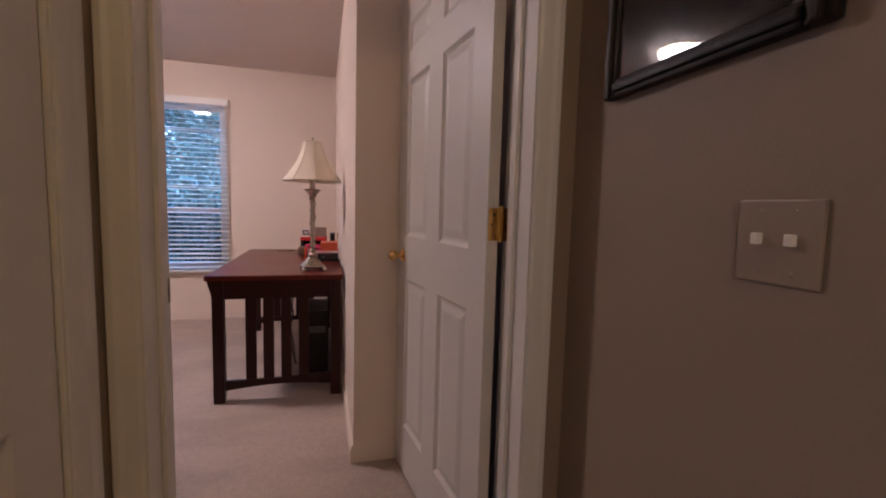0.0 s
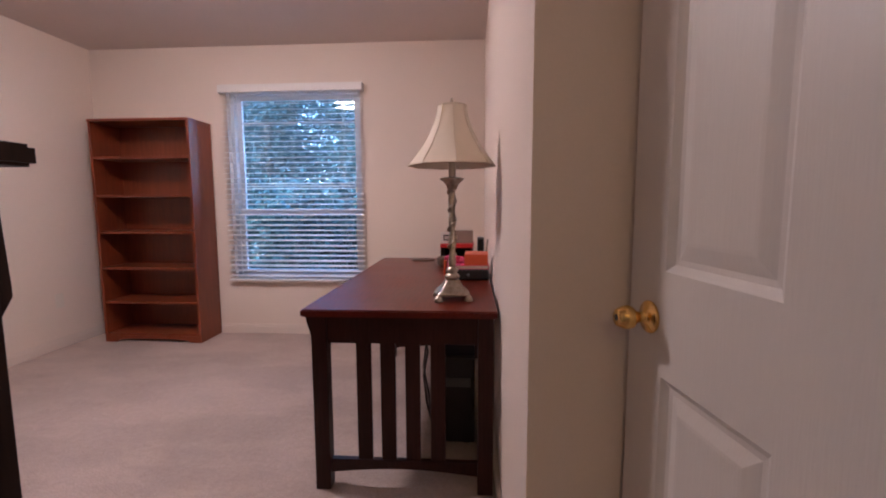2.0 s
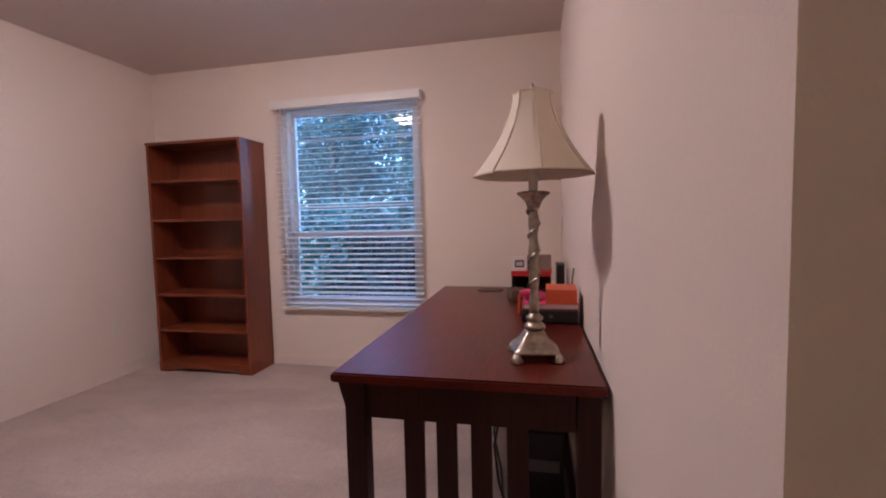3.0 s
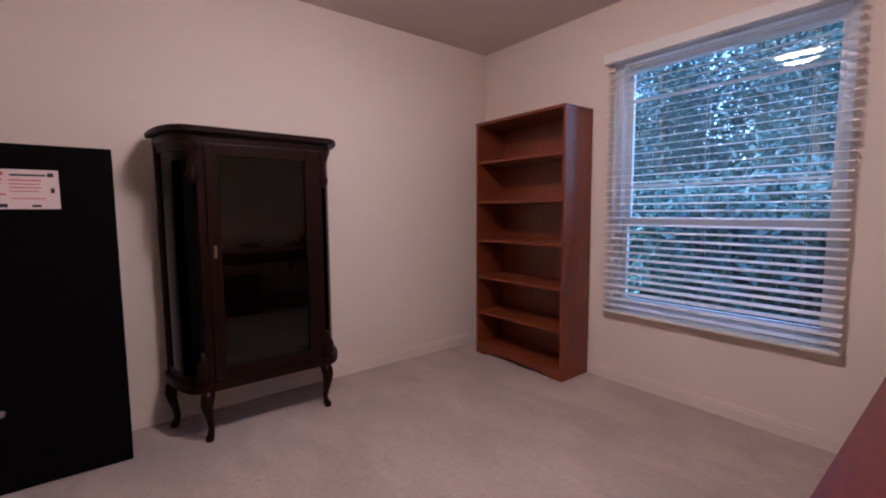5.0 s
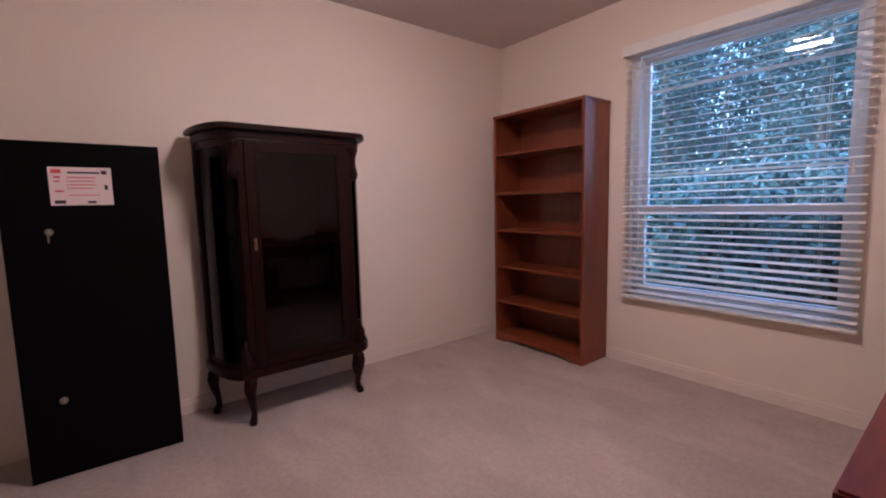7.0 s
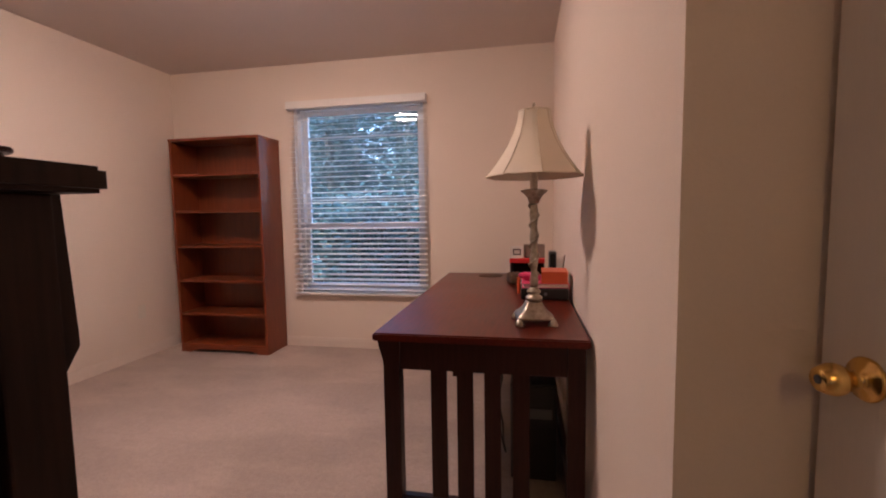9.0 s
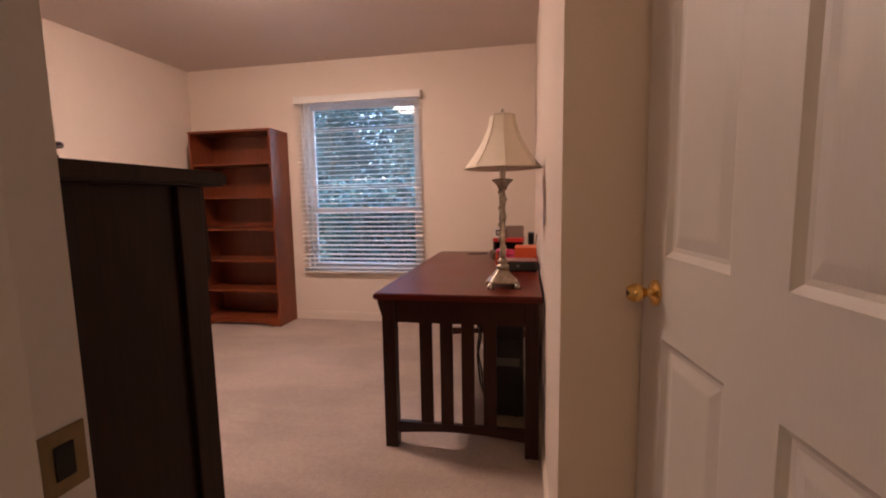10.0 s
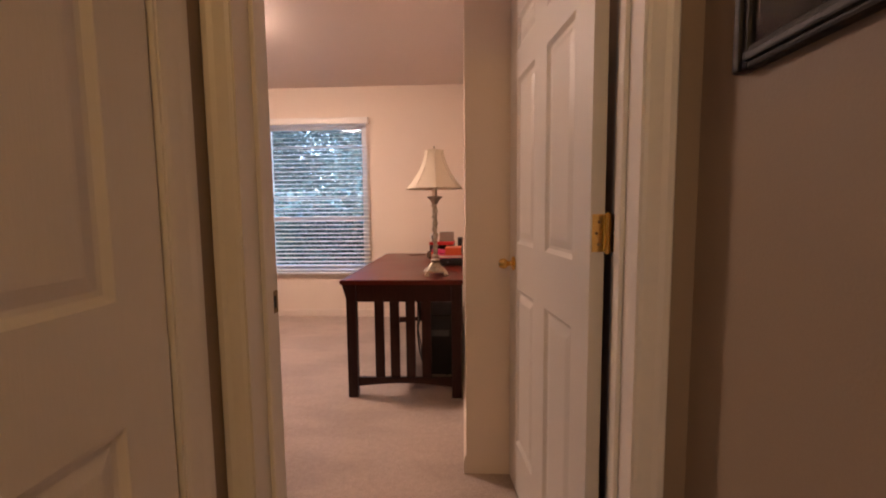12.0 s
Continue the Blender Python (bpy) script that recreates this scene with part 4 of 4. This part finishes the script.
part("oval", lathe(bmesh.new(), [(0.080, 0), (0.085, 0.003), (0.078, 0.007), (0.001, 0.006)], 28, Matrix.Diagonal((1.0, 0.62, 1, 1))), STRAW, dish)

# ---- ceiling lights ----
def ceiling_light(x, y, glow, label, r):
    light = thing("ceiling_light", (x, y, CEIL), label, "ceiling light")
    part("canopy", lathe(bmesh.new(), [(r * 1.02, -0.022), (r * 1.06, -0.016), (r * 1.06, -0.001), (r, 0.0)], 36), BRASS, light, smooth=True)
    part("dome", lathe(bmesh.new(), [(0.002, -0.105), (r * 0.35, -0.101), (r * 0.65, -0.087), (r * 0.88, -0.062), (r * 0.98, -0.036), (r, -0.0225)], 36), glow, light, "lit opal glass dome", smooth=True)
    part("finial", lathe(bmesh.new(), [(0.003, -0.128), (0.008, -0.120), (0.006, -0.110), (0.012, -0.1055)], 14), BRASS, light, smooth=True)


ceiling_light(-0.44, 3.50, GLOW, "lit flush ceiling light with an opal glass dome", 0.165)
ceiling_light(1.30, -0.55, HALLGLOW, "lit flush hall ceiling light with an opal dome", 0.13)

# ---- hall wall ----
pic = thing("wall_picture", (HALL_R, 1.108, 1.415), "framed print in a carved black frame under glass", "picture")
PWD, PHT, PB = 0.436, 0.56, 0.036
for nm, y0, z0, y1, z1 in (("frame_side", -PWD / 2, 0, -PWD / 2 + PB, PHT), ("frame_side", PWD / 2 - PB, 0, PWD / 2, PHT), ("frame_rail", -PWD / 2 + PB, 0, PWD / 2 - PB, PB), ("frame_rail", -PWD / 2 + PB, PHT - PB, PWD / 2 - PB, PHT)):
    bm = boxes((-0.024, y0, z0, -0.001, y1, z1), bevel=0.006)
    long_y = abs(y1 - y0) > abs(z1 - z0)
    box(bm, -0.031, y0 + (0 if long_y else 0.010), z0 + (0.010 if long_y else 0), -0.020, y1 - (0 if long_y else 0.010), z1 - (0.010 if long_y else 0), 0.004)
    part(nm, bm, FRAMEWOOD, pic)
part("mat", boxes((-0.010, -PWD / 2 + PB, PB, -0.004, PWD / 2 - PB, PHT - PB)), MATBOARD, pic)
part("print", boxes((-0.0125, -PWD / 2 + PB + 0.032, PB + 0.035, -0.0105, PWD / 2 - PB - 0.032, PHT - PB - 0.035)), PRINT, pic)
g = part("glass", boxes((-0.017, -PWD / 2 + PB, PB, -0.015, PWD / 2 - PB, PHT - PB)), PICGLASS, pic)
g.visible_shadow = False
sw = thing("light_switch", (HALL_R, 0.945, 1.142), "ivory double light switch plate on the hall wall", "light switch")
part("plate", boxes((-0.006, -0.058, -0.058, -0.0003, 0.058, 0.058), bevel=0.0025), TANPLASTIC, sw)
for y in (-0.023, 0.023):
    part("toggle", boxes((-0.018, y - 0.005, -0.004, -0.0062, y + 0.005, 0.012), bevel=0.0015), PLASTIC, sw)
    for zz in (-0.042, 0.042):
        part("screw", lathe(bmesh.new(), [(0.0032, 0), (0.0028, 0.0008)], 10, pose(-0.006, y, zz, 0, -90, 0)), TANPLASTIC, sw)
ol = thing("wall_outlet", (WEST, 4.855, 0.395), "ivory wall outlet low on the wall", "outlet")
part("plate", boxes((0.0003, -0.036, -0.058, 0.005, 0.036, 0.058), bevel=0.002), PLASTIC, ol)
for zz in (-0.02, 0.02):
    part("socket", boxes((0.0052, -0.016, zz - 0.013, 0.0065, 0.016, zz + 0.013), bevel=0.0008), PLASTIC, ol)

# ---- outdoors ----
GZ = -0.6
gb = bmesh.new()
bmesh.ops.create_grid(gb, x_segments=2, y_segments=2, size=900, matrix=Matrix.Translation((0, 0, GZ)))
setting("ground", gb, GROUND, "leaf-strewn ground under the trees", "ground")
nrng = np.random.default_rng(11)


def leaf_mesh(name, centres, size, mat, flat=0.7):
    """Many small bent leaf blades about the centres given."""
    n = len(centres)
    d = nrng.normal(size=(n, 3))
    d[:, 2] *= flat
    d /= np.linalg.norm(d, axis=1)[:, None]
    e = nrng.normal(size=(n, 3))
    e -= (e * d).sum(1)[:, None] * d
    e /= np.linalg.norm(e, axis=1)[:, None]
    s = size * nrng.uniform(0.6, 1.4, n)[:, None]
    v = np.stack([centres - d * s, centres + e * s * 0.38, centres + d * s, centres - e * s * 0.38], 1).reshape(-1, 3)
    me = bpy.data.meshes.new(name)
    me.from_pydata(v.tolist(), [], np.arange(4 * n).reshape(-1, 4).tolist())
    me.materials.append(mat)
    return new(name, me)


def tree(x, y, height, spread, label, low, leaves, mat, size):
    t = thing("tree", (x, y, GZ), label, "tree", group="trees outside the window")
    bend = nrng.uniform(-0.25, 0.25, 2)
    pts = [(bend[0] * (k / 6) ** 2, bend[1] * (k / 6) ** 2, height * k / 6) for k in range(7)]
    part("trunk", tube(bmesh.new(), pts, [0.15 * (1 - k / 7.5) for k in range(7)], 9), BARK, t, smooth=True)
    lb, cents = bmesh.new(), []
    count = 34
    for i in range(count):
        u = low + (1 - low) * i / count
        a = i * 2.399 + nrng.uniform(-0.4, 0.4)
        ln = spread * (1.05 - 0.75 * u) * nrng.uniform(0.65, 1.2)
        z0 = height * u
        dirv = np.array([math.cos(a), math.sin(a), nrng.uniform(-0.15, 0.3)])
        base = np.array([bend[0] * u * u, bend[1] * u * u, z0])
        tip = base + dirv * ln + np.array([0, 0, -0.12 * ln])
        tube(lb, [tuple(base), tuple(base + dirv * ln * 0.5), tuple(tip)], [0.032, 0.02, 0.006], 5)
        for c in range(7):
            w = 0.25 + 0.75 * (c + nrng.uniform(0, 1)) / 7
            cents.append(base + (tip - base) * w + nrng.normal(size=3) * 0.10)
    part("limbs", lb, BARK, t)
    cents = np.array(cents)
    pick = cents[nrng.integers(0, len(cents), leaves)]
    crown = leaf_mesh("crown", pick + nrng.normal(size=(leaves, 3)) * np.array([0.30, 0.30, 0.17]), size, mat)
    crown.parent = t
    return t


t1 = tree(-1.4, 13.2, 6.6, 1.9, "tall pine with a ragged needled crown", 0.12, 15000, LEAF, 0.050)
t2 = tree(1.6, 14.6, 7.6, 2.0, "slender forest tree with bare lower trunk", 0.16, 15000, LEAF, 0.052)
spots = [(-4.6, 12.8, 40), (-7.6, 13.0, 170), (-10.5, 12.5, 250), (-3.0, 14.6, 300), (0.2, 15.4, 75), (4.2, 14.2, 130), (-6.0, 17.0, 20), (-1.6, 18.5, 210), (3.0, 18.8, 95), (-12.0, 17.0, 10), (-9.0, 20.0, 320), (6.5, 18.0, 60), (-15.0, 15.0, 100)]
for k, (x, y, a) in enumerate(spots):
    copy_thing((t1, t2)[k % 2], pose(x, y + 1.2, GZ, 0, 0, a))


def bush(x, y, r, h, leaves):
    b = thing("bush", (x, y, GZ), "dense leafy evergreen bush outside the window", "bush", group="bushes outside the window")
    st = bmesh.new()
    for k in range(7):
        a = k * 0.9
        tube(st, [(0, 0, 0), (r * 0.3 * math.cos(a), r * 0.3 * math.sin(a), h * 0.45), (r * 0.6 * math.cos(a), r * 0.6 * math.sin(a), h * 0.8)], [0.035, 0.022, 0.008], 5)
    part("stems", st, BARK, b)
    cl = nrng.normal(size=(60, 3))
    cl /= np.linalg.norm(cl, axis=1)[:, None]
    cl *= nrng.uniform(0.55, 1.0, 60)[:, None]
    cl = cl * np.array([r, r, h * 0.5]) + np.array([0, 0, h * 0.52])
    c = cl[nrng.integers(0, 60, leaves)] + nrng.normal(size=(leaves, 3)) * 0.17
    c[:, 2] = np.abs(c[:, 2])
    crown = leaf_mesh("leaves", c, 0.062, LEAF2, 1.0)
    crown.parent = b
    return b


b1 = bush(-1.1, 8.4, 1.15, 2.2, 13000)
for x, y, a in ((0.9, 8.5, 70), (-3.2, 8.4, 160), (-5.2, 9.0, 250), (-7.4, 9.6, 20), (2.9, 9.2, 300), (-0.2, 9.8, 210), (-2.4, 10.2, 110), (-9.6, 10.4, 340)):
    copy_thing(b1, pose(x, y, GZ, 0, 0, a))
far = np.stack([nrng.uniform(-42, 32, 90000), nrng.uniform(24, 34, 90000), GZ + 13 * nrng.beta(1.1, 1.7, 90000)], 1)
clump = nrng.normal(size=(900, 3)) * np.array([14, 3, 3.6]) + np.array([-5, 29, 4.6])
clump[:, 2] = np.abs(clump[:, 2])
far = clump[nrng.integers(0, 900, 90000)] + nrng.normal(size=(90000, 3)) * np.array([0.9, 0.9, 0.8])
far[:, 2] = np.maximum(far[:, 2], GZ)
tagged(leaf_mesh("far_woods", far, 0.17, LEAF), "far woodland foliage behind the trees", "woods", kind="stuff")
